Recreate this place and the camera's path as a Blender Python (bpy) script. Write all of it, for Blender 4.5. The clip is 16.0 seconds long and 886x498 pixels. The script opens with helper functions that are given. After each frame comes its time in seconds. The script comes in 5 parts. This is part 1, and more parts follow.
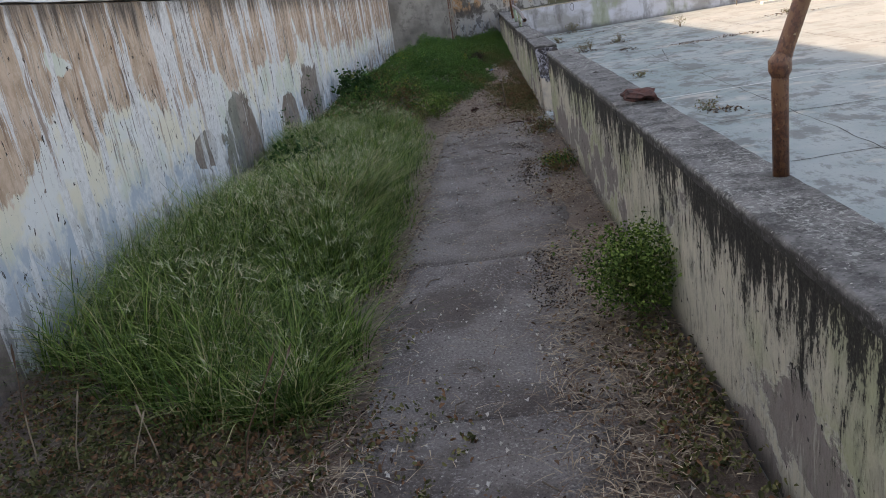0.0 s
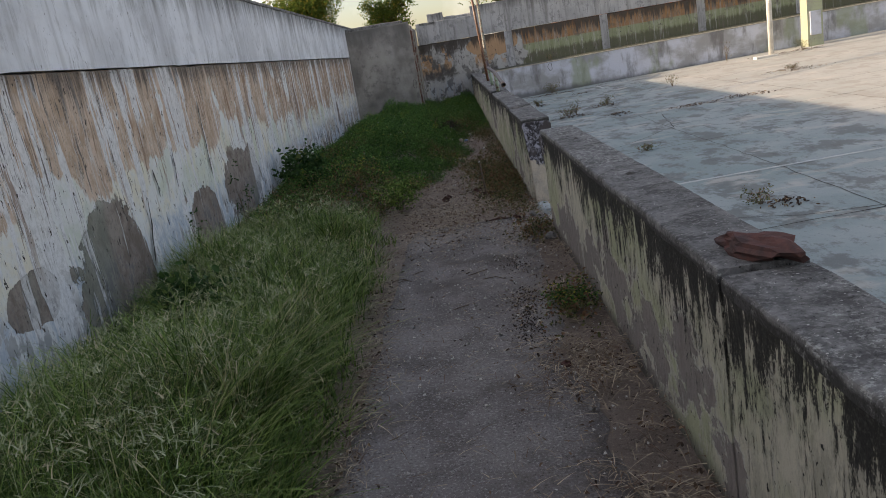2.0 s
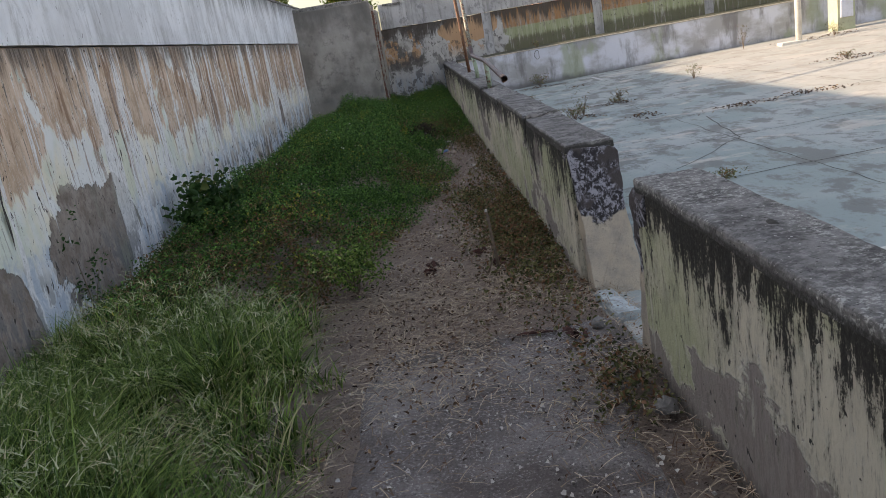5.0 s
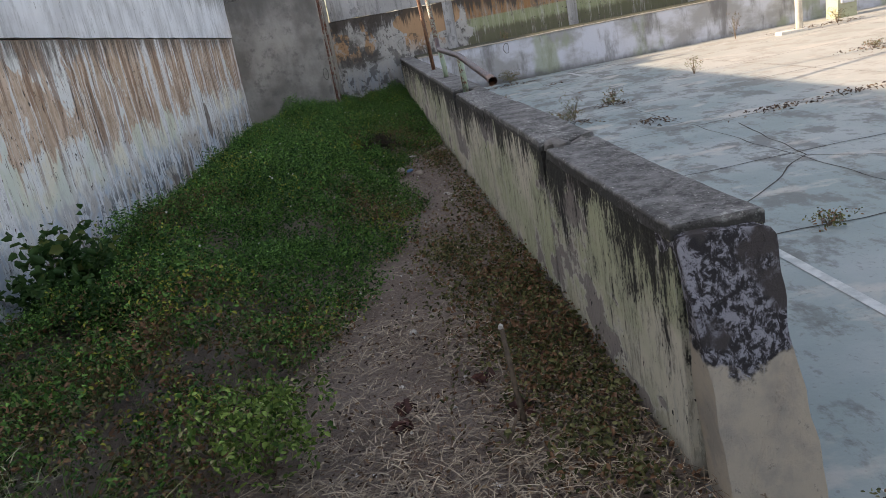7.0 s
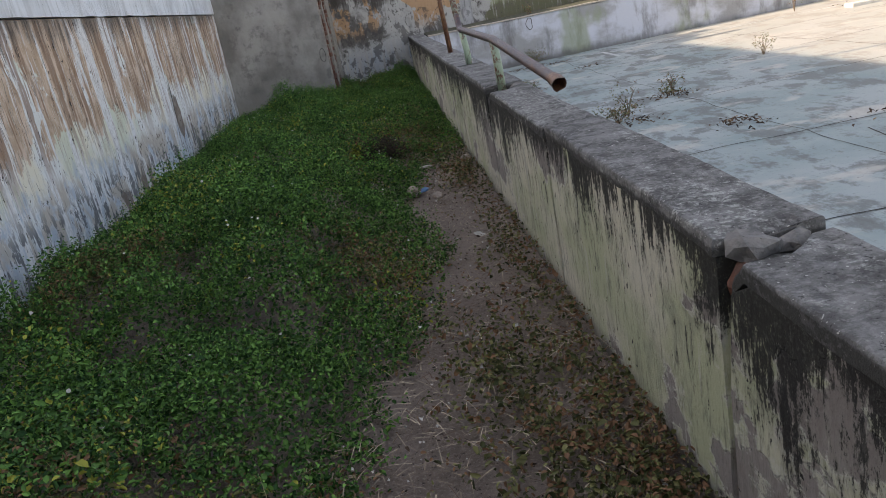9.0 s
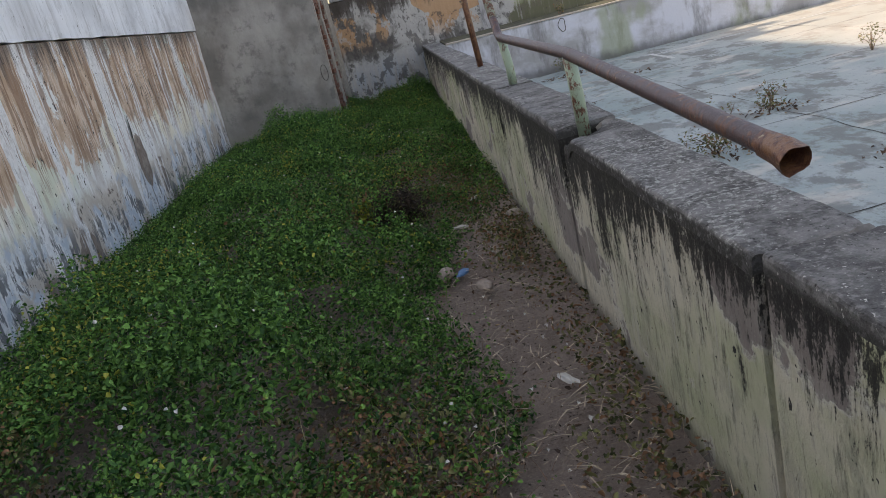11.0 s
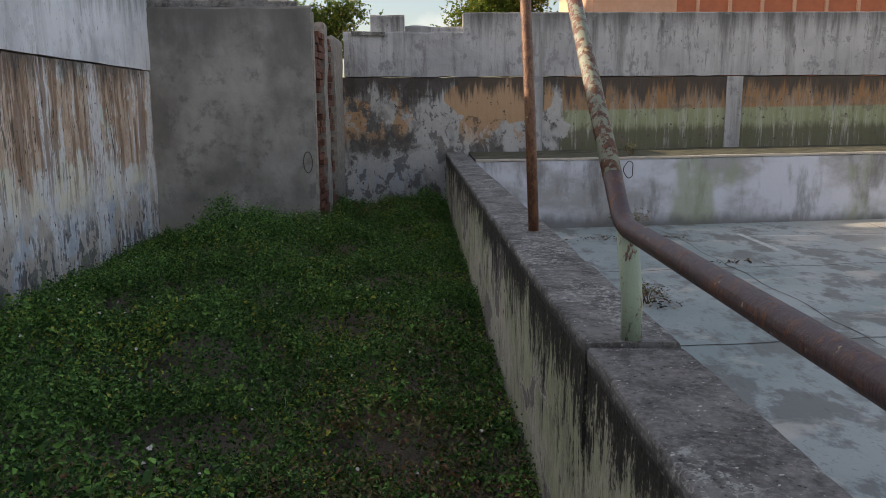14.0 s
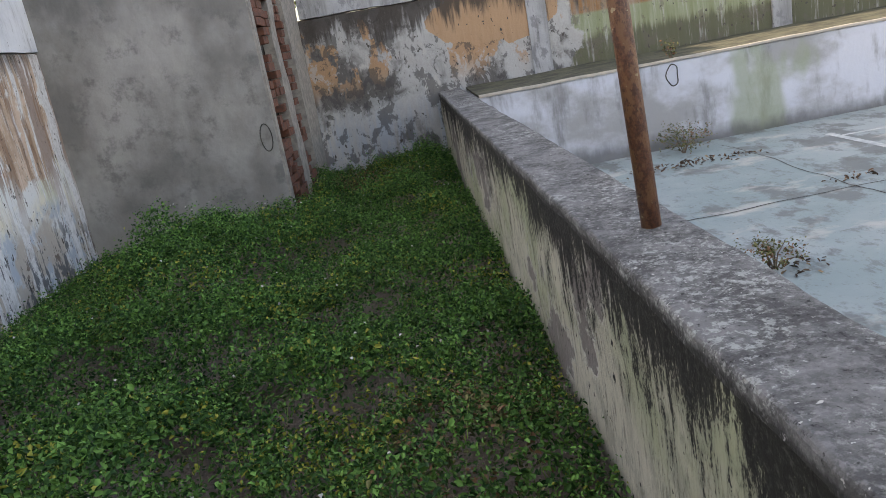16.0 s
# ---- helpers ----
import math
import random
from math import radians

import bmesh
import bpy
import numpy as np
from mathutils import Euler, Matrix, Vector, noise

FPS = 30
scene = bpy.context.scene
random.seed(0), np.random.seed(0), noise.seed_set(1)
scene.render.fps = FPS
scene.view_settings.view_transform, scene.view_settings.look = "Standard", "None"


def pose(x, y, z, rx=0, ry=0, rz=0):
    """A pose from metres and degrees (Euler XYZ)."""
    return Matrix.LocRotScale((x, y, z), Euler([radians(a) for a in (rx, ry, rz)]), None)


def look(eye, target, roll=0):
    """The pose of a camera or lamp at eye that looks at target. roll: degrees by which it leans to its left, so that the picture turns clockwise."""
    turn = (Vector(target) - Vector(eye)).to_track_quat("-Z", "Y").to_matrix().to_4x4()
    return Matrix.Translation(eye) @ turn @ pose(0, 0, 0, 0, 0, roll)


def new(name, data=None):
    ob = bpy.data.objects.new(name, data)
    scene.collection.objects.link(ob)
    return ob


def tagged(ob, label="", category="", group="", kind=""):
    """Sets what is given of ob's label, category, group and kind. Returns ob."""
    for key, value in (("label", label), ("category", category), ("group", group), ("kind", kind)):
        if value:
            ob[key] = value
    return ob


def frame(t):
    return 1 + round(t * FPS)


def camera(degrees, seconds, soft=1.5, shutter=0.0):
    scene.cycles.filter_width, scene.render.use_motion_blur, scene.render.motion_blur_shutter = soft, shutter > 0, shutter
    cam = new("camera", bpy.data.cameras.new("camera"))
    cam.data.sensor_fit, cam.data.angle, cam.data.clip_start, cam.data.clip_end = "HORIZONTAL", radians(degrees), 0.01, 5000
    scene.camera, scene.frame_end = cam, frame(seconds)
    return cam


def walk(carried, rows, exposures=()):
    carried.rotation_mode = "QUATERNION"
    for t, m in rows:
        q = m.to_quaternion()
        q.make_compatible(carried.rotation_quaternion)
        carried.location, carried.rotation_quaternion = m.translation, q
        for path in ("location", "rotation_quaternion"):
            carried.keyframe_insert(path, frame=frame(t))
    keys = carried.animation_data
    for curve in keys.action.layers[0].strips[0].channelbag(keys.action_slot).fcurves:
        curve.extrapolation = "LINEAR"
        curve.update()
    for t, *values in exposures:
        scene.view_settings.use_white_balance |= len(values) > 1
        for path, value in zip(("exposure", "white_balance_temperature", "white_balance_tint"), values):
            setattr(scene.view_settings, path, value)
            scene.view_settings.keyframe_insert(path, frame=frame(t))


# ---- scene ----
cam = camera(60.5, 16.0, soft=0.6)
EXPOSURE = 1.56
LIGHT = [(0.0, 0.05), (0.5, 0.0), (1.5, -0.4), (2.5, -0.5), (3.5, -0.2), (6.0, -0.1), (6.5, -0.2), (7.0, -0.05), (8.0, 0.05), (10.5, 0.15), (11.0, 0.1), (12.0, 0.6), (12.5, 0.1), (13.0, 0.35), (13.5, 0.2), (14.0, -0.5), (14.5, 0.25), (15.0, -0.1), (15.5, 0.2), (16.0, 0.5)]
METRES, EYE, TILT, LEAN, TURN = 17.9, 1.66, 0.0, 8.0, 3.5
ROWS = [
    (0.0, 0.0, 0.0, 0.0, -0.11, -18.37, 0.33),
    (0.5, -0.0006, 0.0335, -0.0005, -0.23, -17.59, -0.29),
    (1.0, 0.005, 0.0692, -0.0008, -1.14, -15.94, 1.1),
    (1.5, 0.0083, 0.1039, -0.0002, -1.4, -14.4, 0.34),
    (2.0, 0.0081, 0.1372, 0.0012, -2.12, -14.17, 1.44),
    (2.5, 0.0063, 0.1697, -0.0006, -2.54, -13.89, 2.52),
    (3.0, 0.0024, 0.2043, -0.0026, -2.69, -14.05, 1.72),
    (3.5, 0.0033, 0.2361, -0.0027, -3.34, -13.99, 1.54),
    (6.0, 0.0125, 0.4003, -0.0036, -5.52, -15.65, 0.82),
    (6.5, 0.0125, 0.433, -0.0045, -6.37, -15.63, 0.81),
    (7.0, 0.0158, 0.463, -0.0047, -8.16, -15.46, 1.96),
    (7.5, 0.0196, 0.4924, -0.0039, -8.57, -15.54, 1.78),
    (8.0, 0.022, 0.5211, -0.0035, -8.52, -15.81, 1.74),
    (10.5, 0.0255, 0.6666, -0.0018, -6.28, -19.17, 3.91),
    (11.0, 0.0304, 0.6965, -0.0026, -7.08, -16.93, 4.89),
    (11.5, 0.0344, 0.7298, -0.0027, -7.34, -17.1, 4.05),
    (12.0, 0.0397, 0.7613, -0.0014, -8.0, -17.03, 3.93),
    (12.5, 0.0439, 0.792, -0.0, -7.61, -16.87, 3.51),
    (13.0, 0.0459, 0.8258, 0.0002, -7.44, -16.91, 2.25),
    (13.5, 0.0492, 0.8546, 0.0003, -5.41, -14.17, -4.52),
    (14.0, 0.0491, 0.8845, 0.0013, -4.73, -9.93, -7.7),
    (14.5, 0.0492, 0.9105, 0.0016, -5.91, -12.11, -2.91),
    (15.0, 0.05, 0.938, -0.0001, -5.62, -12.65, -2.07),
    (15.5, 0.0508, 0.9694, 0.0003, -5.85, -13.51, -0.6),
    (16.0, 0.0544, 0.9955, -0.0007, -6.26, -14.65, 1.84),
]
walk(cam, [(t, pose(0, 0, EYE, TILT, LEAN, TURN) @ pose(METRES * x, METRES * y, METRES * z, 90 + pitch, roll, yaw)) for t, x, y, z, yaw, pitch, roll in ROWS], exposures=[(t, EXPOSURE + e, 7100, 17) for t, e in LIGHT])

# ---- sky and sun ----
SUN_AT = Vector((-1.0, 0.10, 0.352)).normalized()
world = bpy.data.worlds.new("sky")
scene.world = world
world.use_nodes = True
wt = world.node_tree
sky = wt.nodes.new("ShaderNodeTexSky")
sky.sky_type, sky.sun_disc = "NISHITA", False
sky.sun_elevation = math.asin(SUN_AT.z)
sky.sun_rotation = math.atan2(SUN_AT.x, SUN_AT.y)
sky.air_density, sky.dust_density, sky.ozone_density = 1.0, 1.6, 1.0
# broken white cloud over the blue
wc = wt.nodes.new("ShaderNodeTexCoord")
wn = wt.nodes.new("ShaderNodeTexNoise")
wn.inputs["Scale"].default_value, wn.inputs["Detail"].default_value = 3.2, 7.0
wr = wt.nodes.new("ShaderNodeMapRange")
wr.inputs["From Min"].default_value, wr.inputs["From Max"].default_value = 0.5, 0.68
wm = wt.nodes.new("ShaderNodeMixRGB")
wm.inputs["Color2"].default_value = (7.5, 7.4, 7.2, 1)
wt.links.new(wc.outputs["Generated"], wn.inputs["Vector"])
wt.links.new(wn.outputs[0], wr.inputs["Value"])
wt.links.new(wr.outputs[0], wm.inputs["Fac"])
wt.links.new(sky.outputs[0], wm.inputs["Color1"])
wt.links.new(wm.outputs[0], wt.nodes["Background"].inputs["Color"])
wt.nodes["Background"].inputs["Strength"].default_value = 0.1

sun = new("sun", bpy.data.lights.new("sun", "SUN"))
sun.data.energy, sun.data.angle, sun.data.color = 3.6, radians(0.6), (1.0, 0.86, 0.68)
sun.matrix_world = look(SUN_AT * 60, (0, 0, 0))


# ---- materials ----
class Nodes:
    """A small writer of node materials in world metres."""

    def __init__(self, name, rough=0.9, metal=0.0, spec=0.25):
        self.mat = bpy.data.materials.new(name)
        self.mat.use_nodes = True
        self.tree = self.mat.node_tree
        self.bsdf = self.tree.nodes["Principled BSDF"]
        self.bsdf.inputs["Roughness"].default_value = rough
        self.bsdf.inputs["Metallic"].default_value = metal
        self.bsdf.inputs["Specular IOR Level"].default_value = spec
        self.geo = self.tree.nodes.new("ShaderNodeNewGeometry")
        self.sep = self.tree.nodes.new("ShaderNodeSeparateXYZ")
        self.tree.links.new(self.geo.outputs["Position"], self.sep.inputs[0])
        self.x, self.y, self.z = self.sep.outputs
        self.island = self.geo.outputs["Random Per Island"]

    def put(self, socket, v):
        if isinstance(v, bpy.types.NodeSocket):
            self.tree.links.new(v, socket)
        elif isinstance(v, tuple) and len(v) == 3 and socket.type == "RGBA":
            socket.default_value = (*v, 1)
        else:
            socket.default_value = v

    def noise(self, sx, sy=None, sz=None, detail=4.0, rough=0.6, dist=0.0, off=0.0):
        sy, sz = sx if sy is None else sy, sx if sz is None else sz
        m = self.tree.nodes.new("ShaderNodeVectorMath")
        m.operation = "MULTIPLY_ADD"
        self.tree.links.new(self.geo.outputs["Position"], m.inputs[0])
        m.inputs[1].default_value, m.inputs[2].default_value = (sx, sy, sz), (off, off * 1.7, off * 0.6)
        n = self.tree.nodes.new("ShaderNodeTexNoise")
        n.inputs["Scale"].default_value, n.inputs["Detail"].default_value = 1.0, detail
        n.inputs["Roughness"].default_value, n.inputs["Distortion"].default_value = rough, dist
        self.tree.links.new(m.outputs[0], n.inputs["Vector"])
        return n.outputs[0]

    def voronoi(self, scale, feature="F1"):
        n = self.tree.nodes.new("ShaderNodeTexVoronoi")
        n.feature = feature
        n.inputs["Scale"].default_value = scale
        self.tree.links.new(self.geo.outputs["Position"], n.inputs["Vector"])
        return n.outputs[0]

    def m(self, op, a, b=0.0, c=0.0):
        n = self.tree.nodes.new("ShaderNodeMath")
        n.operation = op
        for k, v in enumerate((a, b, c)):
            self.put(n.inputs[k], v)
        return n.outputs[0]

    def mul(self, *vs):
        out = vs[0]
        for v in vs[1:]:
            out = self.m("MULTIPLY", out, v)
        return out

    def add(self, a, b):
        return self.m("ADD", a, b)

    def ramp(self, v, lo, hi):
        """0 at lo, 1 at hi, smooth between; lo may lie above hi."""
        n = self.tree.nodes.new("ShaderNodeMapRange")
        n.interpolation_type = "SMOOTHSTEP"
        self.put(n.inputs["Value"], v)
        if lo < hi:
            n.inputs["From Min"].default_value, n.inputs["From Max"].default_value = lo, hi
            return n.outputs[0]
        n.inputs["From Min"].default_value, n.inputs["From Max"].default_value = hi, lo
        n.inputs["To Min"].default_value, n.inputs["To Max"].default_value = 1.0, 0.0
        return n.outputs[0]

    def mix(self, f, a, b):
        n = self.tree.nodes.new("ShaderNodeMixRGB")
        self.put(n.inputs["Fac"], f)
        self.put(n.inputs["Color1"], a)
        self.put(n.inputs["Color2"], b)
        return n.outputs[0]

    def done(self, colour, bump=None, depth=0.01, rough=None):
        self.put(self.bsdf.inputs["Base Color"], colour)
        if rough is not None:
            self.put(self.bsdf.inputs["Roughness"], rough)
        if bump is not None:
            b = self.tree.nodes.new("ShaderNodeBump")
            b.inputs["Distance"].default_value, b.inputs["Strength"].default_value = depth, 1.0
            self.put(b.inputs["Height"], bump)
            self.tree.links.new(b.outputs[0], self.bsdf.inputs["Normal"])
        return self.mat


def wall_paint_upper(name, tone, top, grime=1.0, ax=1.0, ay=1.0):
    """Limewashed render above the ledge, with grey runs from the coping."""
    g = Nodes(name)
    runs = g.noise(7 * ax, 7 * ay, 0.5, detail=5, rough=0.65)
    fine = g.noise(11 * ax, 11 * ay, 2.2, detail=7, rough=0.75, dist=0.2)
    iso = g.noise(5, 5, 4, detail=8, rough=0.7, off=19)
    blot = g.noise(1.3, detail=5, off=4)
    c = g.mix(g.ramp(blot, 0.4, 0.65), tone, tuple(v * 0.8 for v in tone))
    c = g.mix(g.mul(g.ramp(runs, 0.45, 0.75), 0.45 * grime), c, (0.22, 0.22, 0.21))
    c = g.mix(g.mul(g.ramp(fine, 0.54, 0.64), 0.42 * grime), c, (0.2, 0.2, 0.2))
    c = g.mix(g.mul(g.ramp(g.add(g.z, g.m("MULTIPLY", runs, 0.9)), top + 0.0, top + 0.52), 0.92), c, (0.1, 0.1, 0.098))
    c = g.mix(g.mul(g.ramp(iso, 0.55, 0.62), 0.45 * grime), c, tuple(v * 0.55 for v in tone))
    spots = g.noise(26, 26, 14, detail=2, off=9)
    c = g.mix(g.mul(g.ramp(spots, 0.70, 0.74), 0.8), c, (0.12, 0.12, 0.12))
    b = g.add(g.noise(9, detail=8, rough=0.7), g.mul(spots, 0.3))
    return g.done(c, b, 0.012)


def wall_paint_lower():
    """Left wall under the ledge: tan panels cut by white lime runs, soot at the ledge, bare render near the foot."""
    g = Nodes("stained_limewash")
    wide = g.noise(0.8, 0.9, 0.5, detail=3, off=1)
    runs = g.noise(3, 3.4, 0.28, detail=6, rough=0.62, dist=0.15)
    fine = g.noise(20, 16, 1.3, detail=7, rough=0.75, off=3)
    thin = g.noise(44, 38, 2.4, detail=5, rough=0.7, off=7)
    iso = g.noise(6.5, 6.5, 4.5, detail=9, rough=0.68, dist=0.3, off=15)
    grain = g.noise(34, 34, 22, detail=6, rough=0.75, off=21)
    patch = g.noise(1.9, 1.9, 1.6, detail=8, rough=0.62, dist=0.5, off=27)
    far = g.ramp(g.y, 12.0, 16.0)
    jit = g.add(g.mul(g.add(iso, -0.5), 0.5), g.mul(g.add(fine, -0.5), 0.30))
    # worn limewash: cream, white and a greenish cast
    pale = g.mix(g.ramp(patch, 0.42, 0.55), (0.78, 0.74, 0.62), (0.76, 0.77, 0.76))
    pale = g.mix(g.mul(g.ramp(g.noise(0.9, 0.9, 1.1, detail=5, off=33), 0.5, 0.6), 0.6), pale, (0.58, 0.64, 0.52))
    pale = g.mix(g.mul(g.ramp(grain, 0.56, 0.68), 0.35), pale, (0.42, 0.42, 0.42))
    foot = g.mix(g.ramp(iso, 0.42, 0.58), (0.45, 0.51, 0.58), (0.74, 0.75, 0.75))
    foot = g.mix(g.mul(far, g.ramp(patch, 0.45, 0.52), 0.8), foot, (0.50, 0.43, 0.35))
    c = g.mix(g.ramp(g.add(g.z, jit), 0.80, 0.62), pale, foot)
    # tan paint above a ragged lower edge
    tan = g.mix(g.ramp(iso, 0.38, 0.62), (0.46, 0.325, 0.225), (0.66, 0.51, 0.40))
    tan = g.mix(g.mul(g.ramp(fine, 0.5, 0.62), 0.6), tan, (0.30, 0.21, 0.155))
    tan = g.mix(g.mul(g.ramp(thin, 0.54, 0.60), 0.75), tan, (0.70, 0.66, 0.60))
    edge = g.add(g.add(g.z, g.add(g.mul(jit, 0.7), g.mul(far, 0.12))), g.mul(g.add(g.noise(0.8, 1.1, 0.05, detail=4, rough=0.7, off=5), -0.5), 1.3))
    tan_at = g.mul(g.ramp(edge, 1.17, 1.21), g.ramp(g.add(patch, g.mul(far, 0.03)), 0.63, 0.60))
    c = g.mix(g.mul(tan_at, 0.95), c, tan)
    # broad and narrow runs of leached lime from the ledge
    run_w = g.ramp(g.add(g.add(runs, g.mul(g.add(fine, -0.5), 0.16)), g.mul(g.add(g.z, -1.2), 0.02)), 0.545, 0.56)
    c = g.mix(g.mul(run_w, 0.92), c, g.mix(g.ramp(grain, 0.4, 0.65), (0.80, 0.80, 0.81), (0.60, 0.60, 0.60)))
    c = g.mix(g.mul(g.ramp(g.add(fine, g.mul(g.add(wide, -0.5), 0.3)), 0.60, 0.63), g.add(0.55, g.mul(far, 0.35))), c, (0.78, 0.75, 0.72))
    # rust streaks, closer set along the far half
    rust = g.mul(g.ramp(g.add(g.noise(9, 9, 0.8, detail=6, rough=0.7, off=12), g.mul(far, 0.07)), 0.57, 0.62), g.ramp(g.add(g.z, jit), 0.55, 1.15))
    c = g.mix(g.mul(rust, 0.75), c, (0.26, 0.155, 0.10))
    # soot hanging from the ledge
    reach = g.add(g.add(g.z, g.mul(g.add(fine, -0.5), 0.9)), g.add(g.mul(g.add(runs, -0.5), -0.7), g.mul(g.add(iso, -0.5), 0.5)))
    c = g.mix(g.mul(g.ramp(reach, 1.70, 2.02), 0.9), c, g.mix(g.ramp(thin, 0.42, 0.6), (0.045, 0.04, 0.037), (0.20, 0.165, 0.14)))
    drip = g.mul(g.ramp(g.add(thin, g.mul(g.add(wide, -0.5), 0.3)), 0.605, 0.63), g.ramp(g.z, 0.5, 1.2))
    c = g.mix(g.mul(drip, 0.85), c, (0.085, 0.066, 0.055))
    # bare brown-grey render where the coat has fallen
    bare = g.ramp(g.add(patch, g.mul(g.z, -0.16)), 0.535, 0.54)
    for yc, zc, ry, rz in ((7.75, 0.42, 0.62, 0.62), (6.65, 0.66, 0.28, 0.16), (9.85, 0.35, 0.5, 0.45), (11.5, 0.60, 0.75, 0.44), (2.9, 0.3, 0.45, 0.5), (20.4, 0.75, 0.16, 0.28)):
        ey = g.m("MULTIPLY_ADD", g.y, 1 / ry, -yc / ry)
        ez = g.m("MULTIPLY_ADD", g.z, 1 / rz, -zc / rz)
        d = g.add(g.add(g.mul(ey, ey), g.mul(ez, ez)), g.add(g.mul(g.add(patch, -0.5), 2.2), g.mul(jit, 1.1)))
        bare = g.m("MAXIMUM", bare, g.ramp(d, 1.03, 1.0))
    bare = g.mul(bare, g.ramp(g.z, 1.2, 0.95), g.m("SUBTRACT", 1.0, g.mul(run_w, 0.75)))
    under = g.mix(g.ramp(iso, 0.38, 0.62), (0.20, 0.16, 0.135), (0.33, 0.285, 0.25))
    under = g.mix(g.mul(g.ramp(grain, 0.5, 0.66), 0.6), under, (0.13, 0.115, 0.105))
    under = g.mix(g.mul(g.ramp(wide, 0.5, 0.6), 0.5), under, (0.22, 0.26, 0.22))
    c = g.mix(bare, c, under)
    # grey-black mould low down
    mould = g.mul(g.ramp(g.add(iso, g.mul(g.add(fine, -0.5), 0.7)), 0.52, 0.57), g.ramp(g.add(g.z, g.mul(patch, 0.9)), 1.2, 0.85))
    c = g.mix(g.mul(mould, g.add(0.6, g.mul(far, 0.3))), c, (0.115, 0.12, 0.13))
    spots = g.noise(17, 24, 11, detail=4, rough=0.7, off=9)
    c = g.mix(g.ramp(spots, 0.635, 0.65), c, (0.075, 0.066, 0.06))
    b = g.add(g.add(iso, g.mul(bare, -0.9)), g.add(g.mul(g.ramp(spots, 0.64, 0.7), -0.6), g.mul(grain, 0.25)))
    return g.done(c, b, 0.018)


def wall_paint_back():
    """Far wall under the ledge: soot, an ochre band and a green band, blotched where it ends."""
    g = Nodes("soot_stained_ochre_paint")
    runs = g.noise(4, 4, 0.45, detail=5, rough=0.65)
    fine = g.noise(17, 17, 1.1, detail=5, rough=0.7, off=3)
    blot = g.noise(1.3, 1.3, 1.1, detail=7, rough=0.6, dist=0.6, off=5)
    ochre = g.mix(g.ramp(fine, 0.38, 0.62), (0.33, 0.18, 0.085), (0.36, 0.28, 0.21))
    c = ochre
    slope = g.m("MULTIPLY_ADD", g.x, -0.012, g.z)
    green = g.mix(g.ramp(fine, 0.35, 0.65), (0.27, 0.30, 0.17), (0.36, 0.38, 0.26))
    c = g.mix(g.ramp(slope, 1.50, 1.46), c, green)
    c = g.mix(g.mul(g.ramp(g.add(slope, g.mul(fine, 0.3)), 1.42, 1.28), 0.85), c, (0.12, 0.115, 0.075))
    # pale flakes and runs
    c = g.mix(g.mul(g.ramp(fine, 0.56, 0.66), 0.55), c, (0.5, 0.49, 0.47))
    iso = g.noise(5.5, 5.5, 4, detail=9, rough=0.68, dist=0.3, off=15)
    c = g.mix(g.mul(g.ramp(iso, 0.55, 0.58), 0.55), c, (0.17, 0.15, 0.12))
    # the blotched stretch towards the lane
    old = g.mix(g.ramp(blot, 0.44, 0.56), (0.47, 0.46, 0.44), (0.15, 0.14, 0.13))
    old = g.mix(g.ramp(g.noise(2.2, 2.2, 1.2, detail=6, off=31), 0.57, 0.61), old, (0.55, 0.53, 0.49))
    old = g.mix(g.mul(g.ramp(g.noise(1.7, 1.7, 1.0, detail=5, off=44), 0.56, 0.58), g.ramp(g.z, 0.9, 1.3)), old, (0.46, 0.29, 0.17))
    old = g.mix(g.mul(g.ramp(g.z, 1.0, 0.5), g.ramp(fine, 0.42, 0.6), 0.7), old, (0.42, 0.47, 0.53))
    old = g.mix(g.mul(g.ramp(iso, 0.53, 0.56), 0.7), old, (0.09, 0.085, 0.08))
    old = g.mix(g.mul(g.ramp(iso, 0.45, 0.42), 0.6), old, (0.5, 0.5, 0.48))
    ex = g.m("MULTIPLY_ADD", g.x, 1 / 0.75, -1.0 / 0.75)
    ez = g.m("MULTIPLY_ADD", g.z, 1 / 0.34, -1.72 / 0.34)
    d = g.add(g.add(g.mul(ex, ex), g.mul(ez, ez)), g.mul(g.add(blot, -0.5), 3.5))
    old = g.mix(g.ramp(d, 1.04, 1.0), old, g.mix(fine, (0.40, 0.24, 0.13), (0.56, 0.38, 0.24)))
    c = g.mix(g.ramp(g.add(g.x, g.mul(blot, 1.2)), 2.5, 2.56), old, c)
    soot = g.ramp(g.add(g.add(g.z, g.mul(runs, 1.1)), g.mul(fine, 0.9)), 2.62, 2.9)
    c = g.mix(g.mul(soot, 0.92), c, (0.07, 0.06, 0.052))
    spots = g.noise(20, 20, 14, detail=2, off=9)
    c = g.mix(g.ramp(spots, 0.68, 0.71), c, (0.1, 0.09, 0.08))
    return g.done(c, g.add(g.noise(8, detail=8, rough=0.7), g.mul(blot, 0.5)), 0.015)


